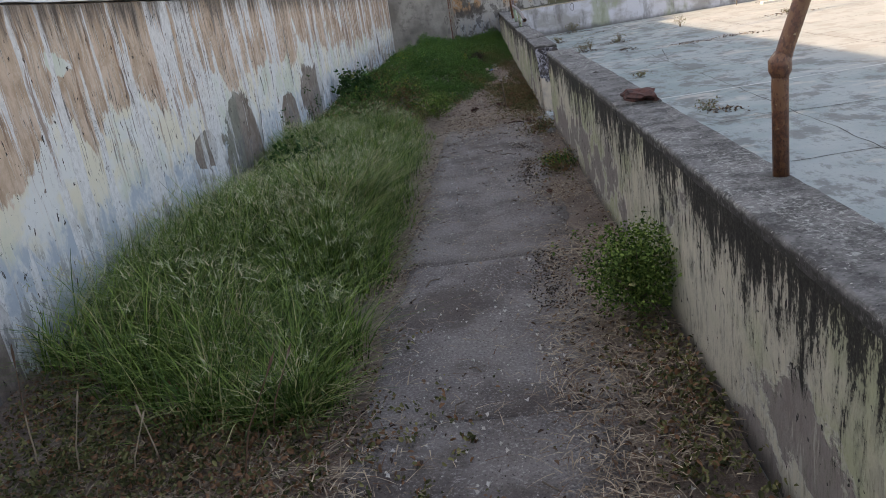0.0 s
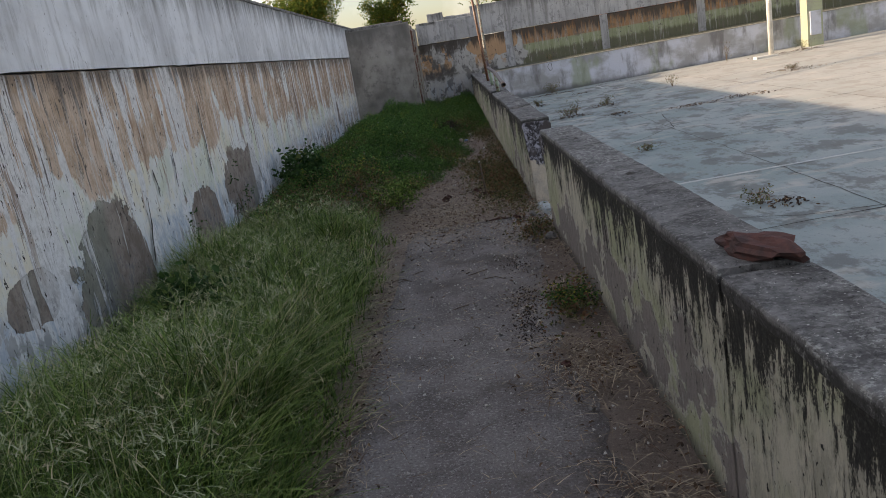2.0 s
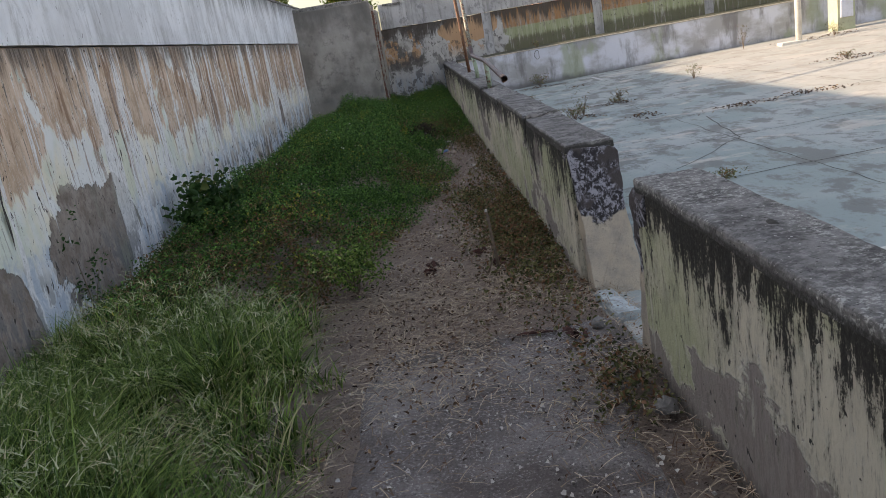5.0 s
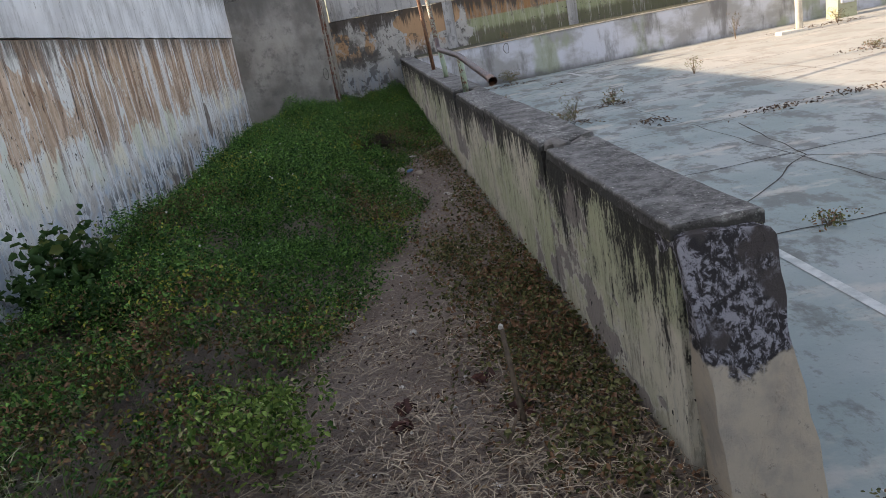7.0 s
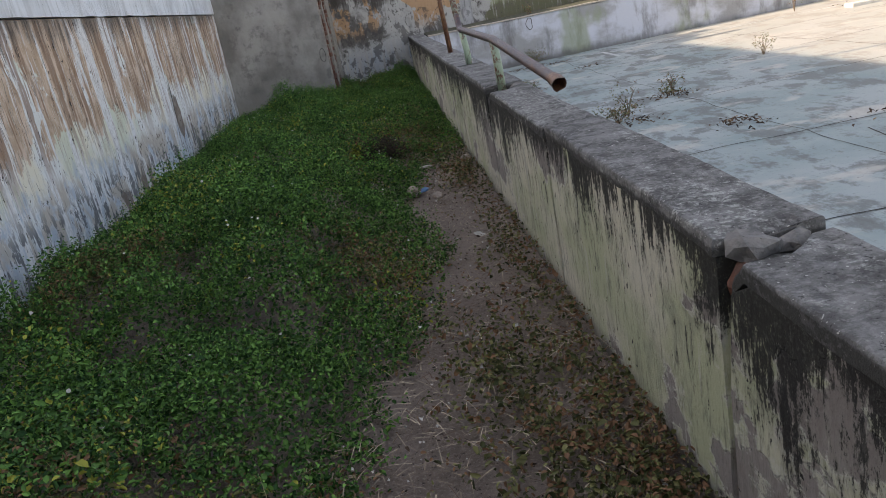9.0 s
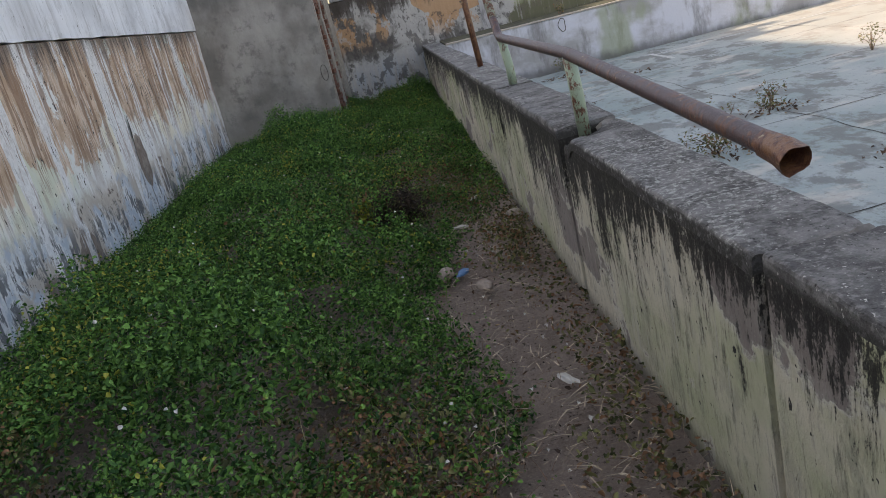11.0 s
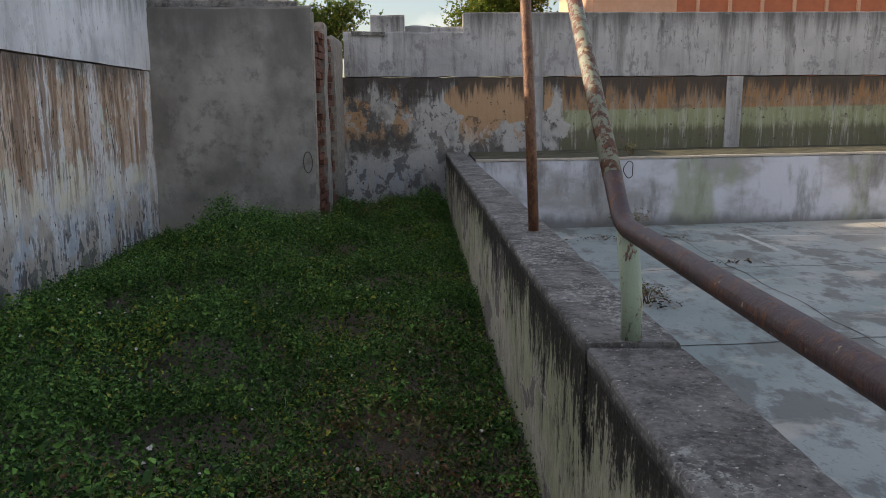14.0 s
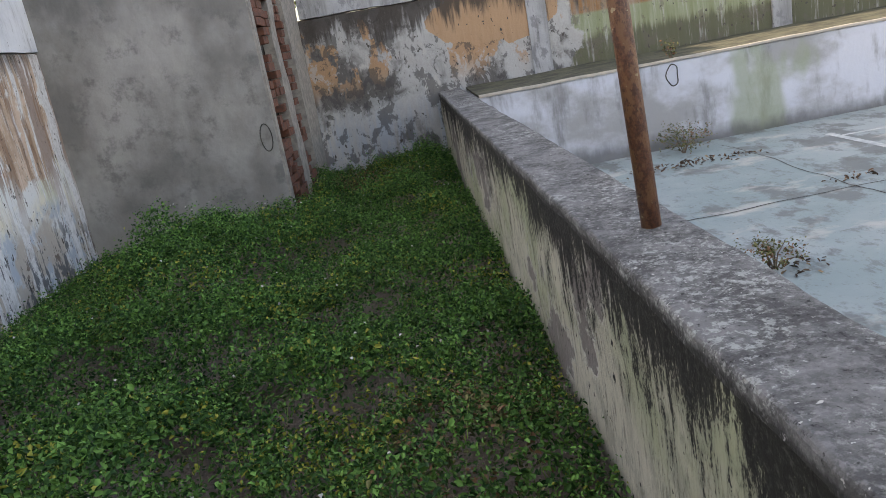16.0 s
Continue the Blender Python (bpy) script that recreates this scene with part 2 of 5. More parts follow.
def bench_paint():
    g = Nodes("worn_white_limewash")
    runs = g.noise(3, 3, 0.8, detail=6, rough=0.65)
    blot = g.noise(1.1, 1.1, 1.6, detail=7, off=6)
    c = g.mix(g.ramp(blot, 0.4, 0.62), (0.60, 0.62, 0.68), (0.36, 0.36, 0.36))
    c = g.mix(g.mul(g.ramp(runs, 0.5, 0.68), 0.75), c, (0.17, 0.165, 0.16))
    c = g.mix(g.mul(g.ramp(g.noise(1.0, 1.0, 0.5, off=15), 0.55, 0.65), 0.7), c, (0.30, 0.34, 0.22))
    c = g.mix(g.mul(g.ramp(g.add(g.z, g.mul(runs, 0.35)), 0.38, 0.2), 0.8), c, (0.12, 0.12, 0.115))
    return g.done(c, g.noise(12, detail=7), 0.008)


def low_wall_paint():
    """Pale green render, black lichen runs from the top, scuffed bare grey below."""
    g = Nodes("lichen_streaked_render")
    wide = g.noise(1.4, 1.3, 0.7, detail=4, off=2)
    runs = g.noise(8, 8, 1.3, detail=6, rough=0.7, dist=0.2)
    fine = g.noise(34, 30, 6.5, detail=7, rough=0.78, dist=0.2, off=3)
    grain = g.noise(60, detail=6, rough=0.75)
    iso = g.noise(7, 7, 4, detail=9, rough=0.72, dist=0.3, off=31)
    blot = g.noise(0.9, 0.8, 1.3, detail=6, off=8)
    near = g.ramp(g.y, 10.0, 8.6)
    c = g.mix(g.ramp(blot, 0.42, 0.58), (0.50, 0.52, 0.34), (0.66, 0.62, 0.50))
    c = g.mix(g.mul(g.ramp(iso, 0.5, 0.6), 0.45), c, (0.34, 0.33, 0.25))
    bare_n = g.add(g.noise(1.3, 1.0, 1.5, detail=8, rough=0.62, off=17), g.mul(g.add(g.z, -0.4), -0.12))
    bare = g.ramp(bare_n, 0.555, 0.565)
    c = g.mix(bare, c, g.mix(g.ramp(fine, 0.4, 0.6), (0.27, 0.235, 0.215), (0.38, 0.34, 0.31)))
    c = g.mix(g.mul(g.ramp(bare_n, 0.535, 0.555), g.ramp(bare_n, 0.572, 0.56), 0.6), c, (0.66, 0.64, 0.56))
    c = g.mix(g.mul(g.ramp(fine, 0.5, 0.62), 0.55), c, (0.17, 0.165, 0.125))
    c = g.mix(g.mul(g.ramp(g.noise(11, 12, 1.8, detail=6, rough=0.7, off=25), 0.60, 0.64), 0.6), c, (0.58, 0.57, 0.48))
    reach = g.add(g.add(g.z, g.mul(wide, 1.1)), g.add(g.add(g.mul(runs, 0.9), g.mul(fine, 0.9)), g.mul(iso, 1.0)))
    reach = g.add(reach, -0.12)
    reach = g.add(reach, g.add(g.mul(near, 0.07), g.mul(g.ramp(g.y, 14.5, 16.5), 0.12)))
    wash = g.ramp(reach, 2.28, 2.85)
    c = g.mix(g.mul(wash, 0.6), c, (0.095, 0.092, 0.075))
    soot = g.ramp(g.add(g.add(reach, g.mul(g.ramp(g.z, 0.62, 0.84), 0.16)), g.add(g.mul(g.add(grain, -0.5), 0.9), g.mul(g.add(fine, -0.5), 0.9))), 2.55, 2.72)
    c = g.mix(g.mul(soot, 0.94), c, g.mix(g.ramp(grain, 0.5, 0.66), (0.022, 0.021, 0.02), (0.075, 0.073, 0.067)))
    stroke = g.mul(g.ramp(g.add(fine, g.mul(g.add(grain, -0.5), 0.3)), 0.60, 0.65), g.ramp(g.z, 0.15, 0.5))
    c = g.mix(g.mul(stroke, g.add(0.5, g.mul(near, 0.4))), c, (0.04, 0.04, 0.034))
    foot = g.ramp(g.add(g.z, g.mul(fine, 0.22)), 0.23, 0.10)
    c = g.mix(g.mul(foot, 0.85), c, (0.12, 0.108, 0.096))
    spots = g.noise(24, 24, 18, detail=3, off=9)
    c = g.mix(g.ramp(spots, 0.67, 0.69), c, (0.05, 0.05, 0.045))
    b = g.add(g.add(g.noise(14, detail=8, rough=0.7), g.mul(bare, -0.5)), g.mul(fine, 0.6))
    return g.done(c, b, 0.016)


def coping_concrete():
    g = Nodes("lichen_grey_concrete")
    a = g.noise(7, detail=9, rough=0.75)
    f = g.noise(55, detail=5, rough=0.7)
    b = g.noise(2.2, 1.1, 2.2, detail=6, off=4)
    c = g.mix(g.ramp(a, 0.38, 0.62), (0.088, 0.086, 0.082), (0.215, 0.212, 0.204))
    c = g.mix(g.mul(g.ramp(f, 0.5, 0.65), 0.6), c, (0.30, 0.29, 0.28))
    c = g.mix(g.ramp(f, 0.42, 0.32), c, (0.04, 0.038, 0.037))
    lich = g.mul(g.ramp(g.noise(38, detail=8, rough=0.8, off=13), 0.52, 0.57), g.ramp(g.add(b, g.mul(g.add(a, -0.5), 0.3)), 0.49, 0.57))
    c = g.mix(g.mul(lich, 0.65), c, (0.50, 0.51, 0.47))
    c = g.mix(g.ramp(g.noise(70, detail=2, off=2), 0.68, 0.72), c, (0.55, 0.54, 0.5))
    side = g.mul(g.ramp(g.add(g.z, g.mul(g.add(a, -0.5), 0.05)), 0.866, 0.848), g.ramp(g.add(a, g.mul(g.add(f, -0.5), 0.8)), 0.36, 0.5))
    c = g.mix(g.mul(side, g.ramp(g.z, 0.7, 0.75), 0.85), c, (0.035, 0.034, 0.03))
    return g.done(c, g.add(a, g.mul(f, 0.5)), 0.014)


def slab_render():
    g = Nodes("bare_cement_render")
    a = g.noise(1.2, 1.2, 1.0, detail=6, rough=0.6)
    c = g.mix(g.ramp(a, 0.35, 0.65), (0.21, 0.20, 0.185), (0.40, 0.385, 0.36))
    c = g.mix(g.mul(g.ramp(g.add(g.z, g.mul(g.noise(2.5, 2.5, 0.5, detail=5), 1.2)), 2.6, 3.3), 0.75), c, (0.08, 0.077, 0.072))
    c = g.mix(g.mul(g.ramp(g.noise(5, detail=8, rough=0.7, off=7), 0.5, 0.66), 0.7), c, (0.16, 0.155, 0.147))
    c = g.mix(g.mul(g.ramp(g.add(g.z, g.mul(a, 0.8)), 0.9, 0.5), 0.5), c, (0.40, 0.375, 0.33))
    return g.done(c, g.noise(16, detail=8, rough=0.7), 0.006)


def soil():
    g = Nodes("dry_earth")
    a = g.noise(1.4, detail=8, rough=0.65)
    f = g.noise(45, detail=6, rough=0.75)
    c = g.mix(g.ramp(a, 0.35, 0.65), (0.205, 0.160, 0.134), (0.30, 0.242, 0.205))
    s2 = g.noise(120, detail=4, rough=0.8, off=5)
    c = g.mix(g.mul(g.ramp(f, 0.52, 0.64), 0.7), c, (0.33, 0.27, 0.22))
    c = g.mix(g.mul(g.ramp(s2, 0.54, 0.64), 0.7), c, (0.40, 0.34, 0.28))
    c = g.mix(g.ramp(f, 0.44, 0.34), c, (0.055, 0.042, 0.035))
    return g.done(c, g.add(f, g.mul(a, 0.7)), 0.03)


def path_concrete():
    g = Nodes("gritty_path_concrete")
    a = g.noise(2.0, detail=7)
    v = g.voronoi(85)
    f = g.noise(75, detail=4, rough=0.7)
    c = g.mix(g.ramp(a, 0.36, 0.62), (0.16, 0.142, 0.135), (0.27, 0.25, 0.238))
    c = g.mix(g.mul(g.ramp(f, 0.54, 0.62), 0.75), c, (0.43, 0.41, 0.39))
    c = g.mix(g.ramp(f, 0.42, 0.32), c, (0.08, 0.07, 0.066))
    c = g.mix(g.mul(g.ramp(g.noise(1.3, detail=5, off=11), 0.52, 0.64), 0.7), c, (0.115, 0.095, 0.085))
    return g.done(c, g.add(f, g.mul(v, -0.6)), 0.012)


def court_paint():
    g = Nodes("faded_court_paint_sun_tint", rough=0.75)
    a = g.noise(0.6, detail=6, rough=0.6)
    b = g.noise(2.6, 1.6, 2.0, detail=8, rough=0.7, off=6)
    c = g.mix(g.ramp(a, 0.38, 0.62), (0.265, 0.325, 0.32), (0.36, 0.40, 0.395))
    c = g.mix(g.mul(g.ramp(b, 0.50, 0.58), 0.8), c, (0.17, 0.178, 0.168))
    c = g.mix(g.mul(g.ramp(g.noise(7, 3, 5, detail=8, rough=0.75, off=23), 0.55, 0.62), 0.55), c, (0.16, 0.165, 0.15))
    c = g.mix(g.mul(g.ramp(g.noise(1.2, 1.8, 1, detail=7, off=14), 0.56, 0.66), 0.7), c, (0.52, 0.50, 0.45))
    c = g.mix(g.mul(g.ramp(g.noise(30, detail=4), 0.6, 0.7), 0.5), c, (0.18, 0.18, 0.17))
    # sunlight put into the colour: warmer and paler past the wall's shadow edge
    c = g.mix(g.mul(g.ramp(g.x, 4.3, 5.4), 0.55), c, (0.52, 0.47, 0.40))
    return g.done(c, g.noise(20, detail=7, rough=0.7), 0.006)


def rust_pipe(name, base, amount):
    g = Nodes(name, rough=0.42, metal=0.0, spec=0.5)
    a = g.noise(26, 26, 14, detail=7, rough=0.75)
    f = g.noise(70, detail=5, rough=0.7)
    rust = g.mix(g.ramp(f, 0.35, 0.65), (0.075, 0.032, 0.022), (0.17, 0.075, 0.04))
    c = g.mix(g.ramp(a, amount, amount + 0.06), base, rust)
    c = g.mix(g.ramp(g.noise(35, detail=3, off=8), 0.66, 0.7), c, (0.34, 0.27, 0.16))
    return g.done(c, g.add(a, g.mul(f, 0.4)), 0.005)


def leafy(name, a, b, dry, share=0.1, trans=0.35):
    g = Nodes(name, rough=0.62, spec=0.25)
    tone = g.m("POWER", g.island, 1.5)
    c = g.mix(tone, a, b)
    patch = g.noise(1.1, detail=3)
    c = g.mix(g.mul(g.ramp(g.noise(2.3, detail=4, off=6), 0.45, 0.65), 0.35), c, tuple(v * 0.5 for v in a))
    r2 = g.m("FRACT", g.m("MULTIPLY", g.island, 17.3))
    c = g.mix(g.ramp(g.add(r2, g.mul(g.add(patch, -0.5), 1.2)), 1.0 - share, 1.02 - share), c, dry)
    g.done(c)
    out = g.tree.nodes["Material Output"]
    tr = g.tree.nodes.new("ShaderNodeBsdfTranslucent")
    mx = g.tree.nodes.new("ShaderNodeMixShader")
    mx.inputs[0].default_value = trans
    g.tree.links.new(c, tr.inputs["Color"])
    g.tree.links.new(g.bsdf.outputs[0], mx.inputs[1])
    g.tree.links.new(tr.outputs[0], mx.inputs[2])
    g.tree.links.new(mx.outputs[0], out.inputs["Surface"])
    return g.mat


def mottled(name, a, b, scale=8.0, rough=0.85, depth=0.006, sz=None):
    g = Nodes(name, rough=rough)
    n = g.noise(scale, scale, scale if sz is None else sz, detail=7, rough=0.65)
    f = g.noise(scale * 7, detail=4)
    c = g.mix(g.ramp(n, 0.36, 0.64), a, b)
    c = g.mix(g.ramp(f, 0.62, 0.75), c, tuple(v * 0.6 for v in a))
    return g.done(c, g.add(n, g.mul(f, 0.4)), depth)


MAT_LEFT_UP = wall_paint_upper("upper_limewash", (0.78, 0.80, 0.84), 2.86, 0.8)
MAT_LEFT_LOW = wall_paint_lower()
MAT_BACK_UP = wall_paint_upper("sooty_upper_limewash", (0.47, 0.47, 0.475), 2.98, 1.9)
MAT_BACK_LOW = wall_paint_back()
MAT_BENCH = bench_paint()
MAT_BENCHTOP = mottled("mossy_black_concrete", (0.06, 0.06, 0.045), (0.12, 0.12, 0.08), 5)
MAT_LOWWALL = low_wall_paint()
MAT_COPING = coping_concrete()
MAT_SLAB = slab_render()
MAT_SOIL = soil()
MAT_PATH = path_concrete()
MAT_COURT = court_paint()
MAT_LINE = mottled("worn_line_paint", (0.62, 0.64, 0.62), (0.42, 0.45, 0.44), 9)
MAT_STEP = mottled("chipped_pale_blue_paint", (0.50, 0.58, 0.60), (0.30, 0.33, 0.33), 13)
MAT_CRACK = mottled("dark_joint", (0.045, 0.042, 0.038), (0.08, 0.075, 0.065), 14)
MAT_RAIL = rust_pipe("rusty_brown_pipe", (0.07, 0.045, 0.047), 0.53)
MAT_UPPIPE = rust_pipe("peeling_pale_paint", (0.23, 0.25, 0.19), 0.47)
MAT_STUB = rust_pipe("flaking_green_paint", (0.29, 0.37, 0.27), 0.535)
MAT_POLE = rust_pipe("rusted_pole", (0.20, 0.10, 0.05), 0.45)
MAT_WHITE = mottled("chalky_white_paint", (0.72, 0.70, 0.64), (0.6, 0.57, 0.5), 5)
MAT_PILLAR = mottled("pale_green_paint", (0.42, 0.45, 0.30), (0.35, 0.36, 0.27), 4)
MAT_BRICK = mottled("broken_red_brick", (0.20, 0.085, 0.055), (0.12, 0.07, 0.055), 18, depth=0.01)
MAT_MORTAR = mottled("old_mortar", (0.36, 0.33, 0.29), (0.24, 0.22, 0.2), 12, depth=0.01)
MAT_PLASTER_END = mottled("exposed_plaster", (0.50, 0.45, 0.37), (0.40, 0.37, 0.32), 7)
def soot_end():
    g = Nodes("flaking_black_white_paint")
    a = g.noise(30, 30, 22, detail=8, rough=0.78, dist=0.4)
    c = g.mix(g.ramp(a, 0.47, 0.57), (0.045, 0.042, 0.045), (0.40, 0.40, 0.45))
    c = g.mix(g.ramp(g.noise(5, detail=6, off=4), 0.5, 0.62), c, (0.09, 0.08, 0.078))
    edge = g.add(g.z, g.mul(g.add(g.noise(4, detail=6, off=9), -0.5), 0.45))
    plaster = g.mix(g.ramp(g.noise(6, detail=8, off=2), 0.4, 0.62), (0.60, 0.53, 0.42), (0.44, 0.40, 0.34))
    plaster = g.mix(g.mul(g.ramp(a, 0.58, 0.66), 0.7), plaster, (0.24, 0.22, 0.195))
    c = g.mix(g.ramp(edge, 0.46, 0.49), plaster, c)
    return g.done(c, a, 0.02)


MAT_SOOTEND = soot_end()
MAT_GRASS = leafy("tall_grass", (0.035, 0.085, 0.012), (0.32, 0.45, 0.11), (0.46, 0.43, 0.22), 0.05, 0.14)
MAT_SEED = leafy("grass_seed_heads", (0.30, 0.36, 0.18), (0.55, 0.56, 0.36), (0.5, 0.45, 0.28), 0.2, 0.15)
MAT_CREEPER = leafy("creeping_weed_leaves", (0.014, 0.058, 0.012), (0.20, 0.40, 0.085), (0.36, 0.36, 0.06), 0.022, 0.08)
MAT_FADED = leafy("fading_weed_leaves", (0.05, 0.06, 0.02), (0.28, 0.27, 0.11), (0.24, 0.13, 0.07), 0.3, 0.1)
MAT_YELLOW = leafy("yellow_weed_leaves", (0.25, 0.30, 0.04), (0.50, 0.48, 0.08), (0.55, 0.45, 0.08), 0.2, 0.15)
MAT_DARKLEAF = leafy("dark_broad_leaves", (0.035, 0.085, 0.025), (0.075, 0.145, 0.04), (0.12, 0.15, 0.04), 0.05)
MAT_STRAW = leafy("dry_straw", (0.25, 0.19, 0.13), (0.62, 0.52, 0.38), (0.15, 0.09, 0.06), 0.2, 0.05)
MAT_DEADLEAF = leafy("dead_leaves", (0.045, 0.028, 0.02), (0.24, 0.15, 0.09), (0.36, 0.26, 0.16), 0.15, 0.05)
MAT_TANGLE = leafy("black_withered_stems", (0.035, 0.026, 0.02), (0.085, 0.062, 0.045), (0.14, 0.10, 0.07), 0.1, 0.05)
MAT_TWIG = mottled("dry_twig", (0.13, 0.10, 0.075), (0.20, 0.16, 0.12), 20)
MAT_TREELEAF = leafy("tree_leaves", (0.07, 0.13, 0.02), (0.17, 0.21, 0.035), (0.30, 0.26, 0.04), 0.12, 0.45)
MAT_BARK = mottled("tree_bark", (0.10, 0.08, 0.06), (0.17, 0.14, 0.11), 9, depth=0.02)
MAT_STONE = mottled("pale_stone", (0.40, 0.34, 0.29), (0.28, 0.23, 0.19), 15)
MAT_RUBBLE = mottled("grey_rubble", (0.14, 0.135, 0.13), (0.24, 0.23, 0.215), 16, depth=0.012)
MAT_REDROCK = mottled("red_brown_stone", (0.13, 0.06, 0.05), (0.07, 0.045, 0.042), 14)
MAT_SALMON = mottled("salmon_plaster", (0.62, 0.38, 0.26), (0.55, 0.33, 0.22), 2)
MAT_TILE = mottled("orange_clay_block", (0.50, 0.17, 0.09), (0.42, 0.15, 0.085), 3)
MAT_BLUE = mottled("blue_plastic", (0.12, 0.22, 0.42), (0.10, 0.2, 0.36), 10, rough=0.4)
MAT_PAPER = mottled("pale_litter", (0.62, 0.60, 0.56), (0.5, 0.48, 0.44), 20)


# ---- mesh helpers ----
def link_mesh(name, verts, faces, mat, parent=None, label="", smooth=False):
    me = bpy.data.meshes.new(name)
    me.from_pydata([tuple(v) for v in verts], [], faces)
    me.materials.append(mat)
    if smooth:
        me.polygons.foreach_set("use_smooth", [True] * len(me.polygons))
    me.update()
    ob = new(name, me)
    if parent is not None:
        ob.parent = parent
    if label:
        ob["label"] = label
    return ob


def part(name, bm, mat, parent=None, label="", smooth=False):
    me = bpy.data.meshes.new(name)
    bmesh.ops.recalc_face_normals(bm, faces=bm.faces)
    bm.to_mesh(me)
    bm.free()
    me.materials.append(mat)
    if smooth:
        me.polygons.foreach_set("use_smooth", [True] * len(me.polygons))
    ob = new(name, me)
    if parent is not None:
        ob.parent = parent
    if label:
        ob["label"] = label
    return ob


def mesh_soup(name, verts, quads, mat, parent=None, smooth=False):
    """A mesh of many separate quads from arrays."""
    me = bpy.data.meshes.new(name)
    n, q = len(verts), len(quads)
    me.vertices.add(n)
    me.vertices.foreach_set("co", np.ascontiguousarray(verts, dtype=np.float32).ravel())
    me.loops.add(q * 4)
    me.loops.foreach_set("vertex_index", np.ascontiguousarray(quads, dtype=np.int32).ravel())
    me.polygons.add(q)
    me.polygons.foreach_set("loop_start", np.arange(0, q * 4, 4, dtype=np.int32))
    me.update(calc_edges=True)
    me.materials.append(mat)
    ob = new(name, me)
    if parent is not None:
        ob.parent = parent
    return ob


def box_bm(x0, x1, y0, y1, z0, z1, bevel=0.0):
    bm = bmesh.new()
    bmesh.ops.create_cube(bm, size=1.0, matrix=Matrix.LocRotScale(((x0 + x1) / 2, (y0 + y1) / 2, (z0 + z1) / 2), None, (x1 - x0, y1 - y0, z1 - z0)))
    if bevel:
        bmesh.ops.bevel(bm, geom=bm.edges[:], offset=bevel, segments=2, affect="EDGES", profile=0.6)
    return bm


def swept(name, at, s0, s1, step, profile, wobble, mat, parent=None, label="", seed=0.0, smooth=False, rise=0.0):
    """A wall swept along s from s0 to s1: profile is a ring of (across, z); at(s, across) gives (x, y)."""
    n = max(2, int(abs(s1 - s0) / step) + 1)
    ring = len(profile)
    verts, faces = [], []
    for i in range(n):
        s = s0 + (s1 - s0) * i / (n - 1)
        for a, z in profile:
            p = Vector((a * 3.1 + seed, s * 3.1, z * 3.1))
            da = wobble * (noise.noise(p) + 0.5 * noise.noise(p * 3.3))
            dz = wobble * (noise.noise(p + Vector((9, 4, 2))) + 0.4 * noise.noise(p * 4.1)) if z > 0.1 else 0.0
            x, y = at(s, a + da)
            verts.append((x, y, z + dz + (rise * (s - s0) if z > 0 else 0.0)))
    for i in range(n - 1):
        for k in range(ring):
            k2 = (k + 1) % ring
            faces.append((i * ring + k, i * ring + k2, (i + 1) * ring + k2, (i + 1) * ring + k))
    faces.append(tuple(range(ring))[::-1])
    faces.append(tuple((n - 1) * ring + k for k in range(ring)))
    bm = bmesh.new()
    vs = [bm.verts.new(v) for v in verts]
    for f in faces:
        bm.faces.new([vs[k] for k in f])
    return part(name, bm, mat, parent, label, smooth)


def block_profile(a0, a1, z0, z1, rows=6, chamfer=0.015, cols=3):
    """Ring of a block's section, with worn top edges."""
    out = [(a0, z0 + (z1 - chamfer - z0) * k / rows) for k in range(rows + 1)]
    out += [(a0 + chamfer * 0.35, z1 - chamfer * 0.3)]
    out += [(a0 + chamfer + (a1 - a0 - 2 * chamfer) * k / cols, z1) for k in range(cols + 1)]
    out += [(a1 - chamfer * 0.35, z1 - chamfer * 0.3)]
    out += [(a1, z1 - chamfer - (z1 - chamfer - z0) * k / rows) for k in range(rows + 1)]
    return out


def tube(name, points, radius, mat, parent=None, label="", sides=14, cap=True, wobble=0.0):
    """A round pipe along points; radius may be one number or one a point."""
    pts = [Vector(p) for p in points]
    radii = [radius] * len(pts) if isinstance(radius, (int, float)) else radius
    bm = bmesh.new()
    rings = []
    side = None
    for i, p in enumerate(pts):
        d = (pts[min(i + 1, len(pts) - 1)] - pts[max(i - 1, 0)]).normalized()
        if side is None:
            side = d.orthogonal().normalized()
        side = (side - d * side.dot(d)).normalized()
        up = d.cross(side)
        ring = []
        for k in range(sides):
            a = 2 * math.pi * k / sides
            r = radii[i] * (1 + wobble * noise.noise(p * 9 + Vector((k * 0.7, 0, 0))))
            ring.append(bm.verts.new(p + (side * math.cos(a) + up * math.sin(a)) * r))
        rings.append(ring)
    for a, b in zip(rings, rings[1:]):
        for k in range(sides):
            bm.faces.new((a[k], a[(k + 1) % sides], b[(k + 1) % sides], b[k]))
    if cap:
        bm.faces.new(rings[0])
        bm.faces.new(rings[-1])
    return part(name, bm, mat, parent, label, smooth=sides > 6)


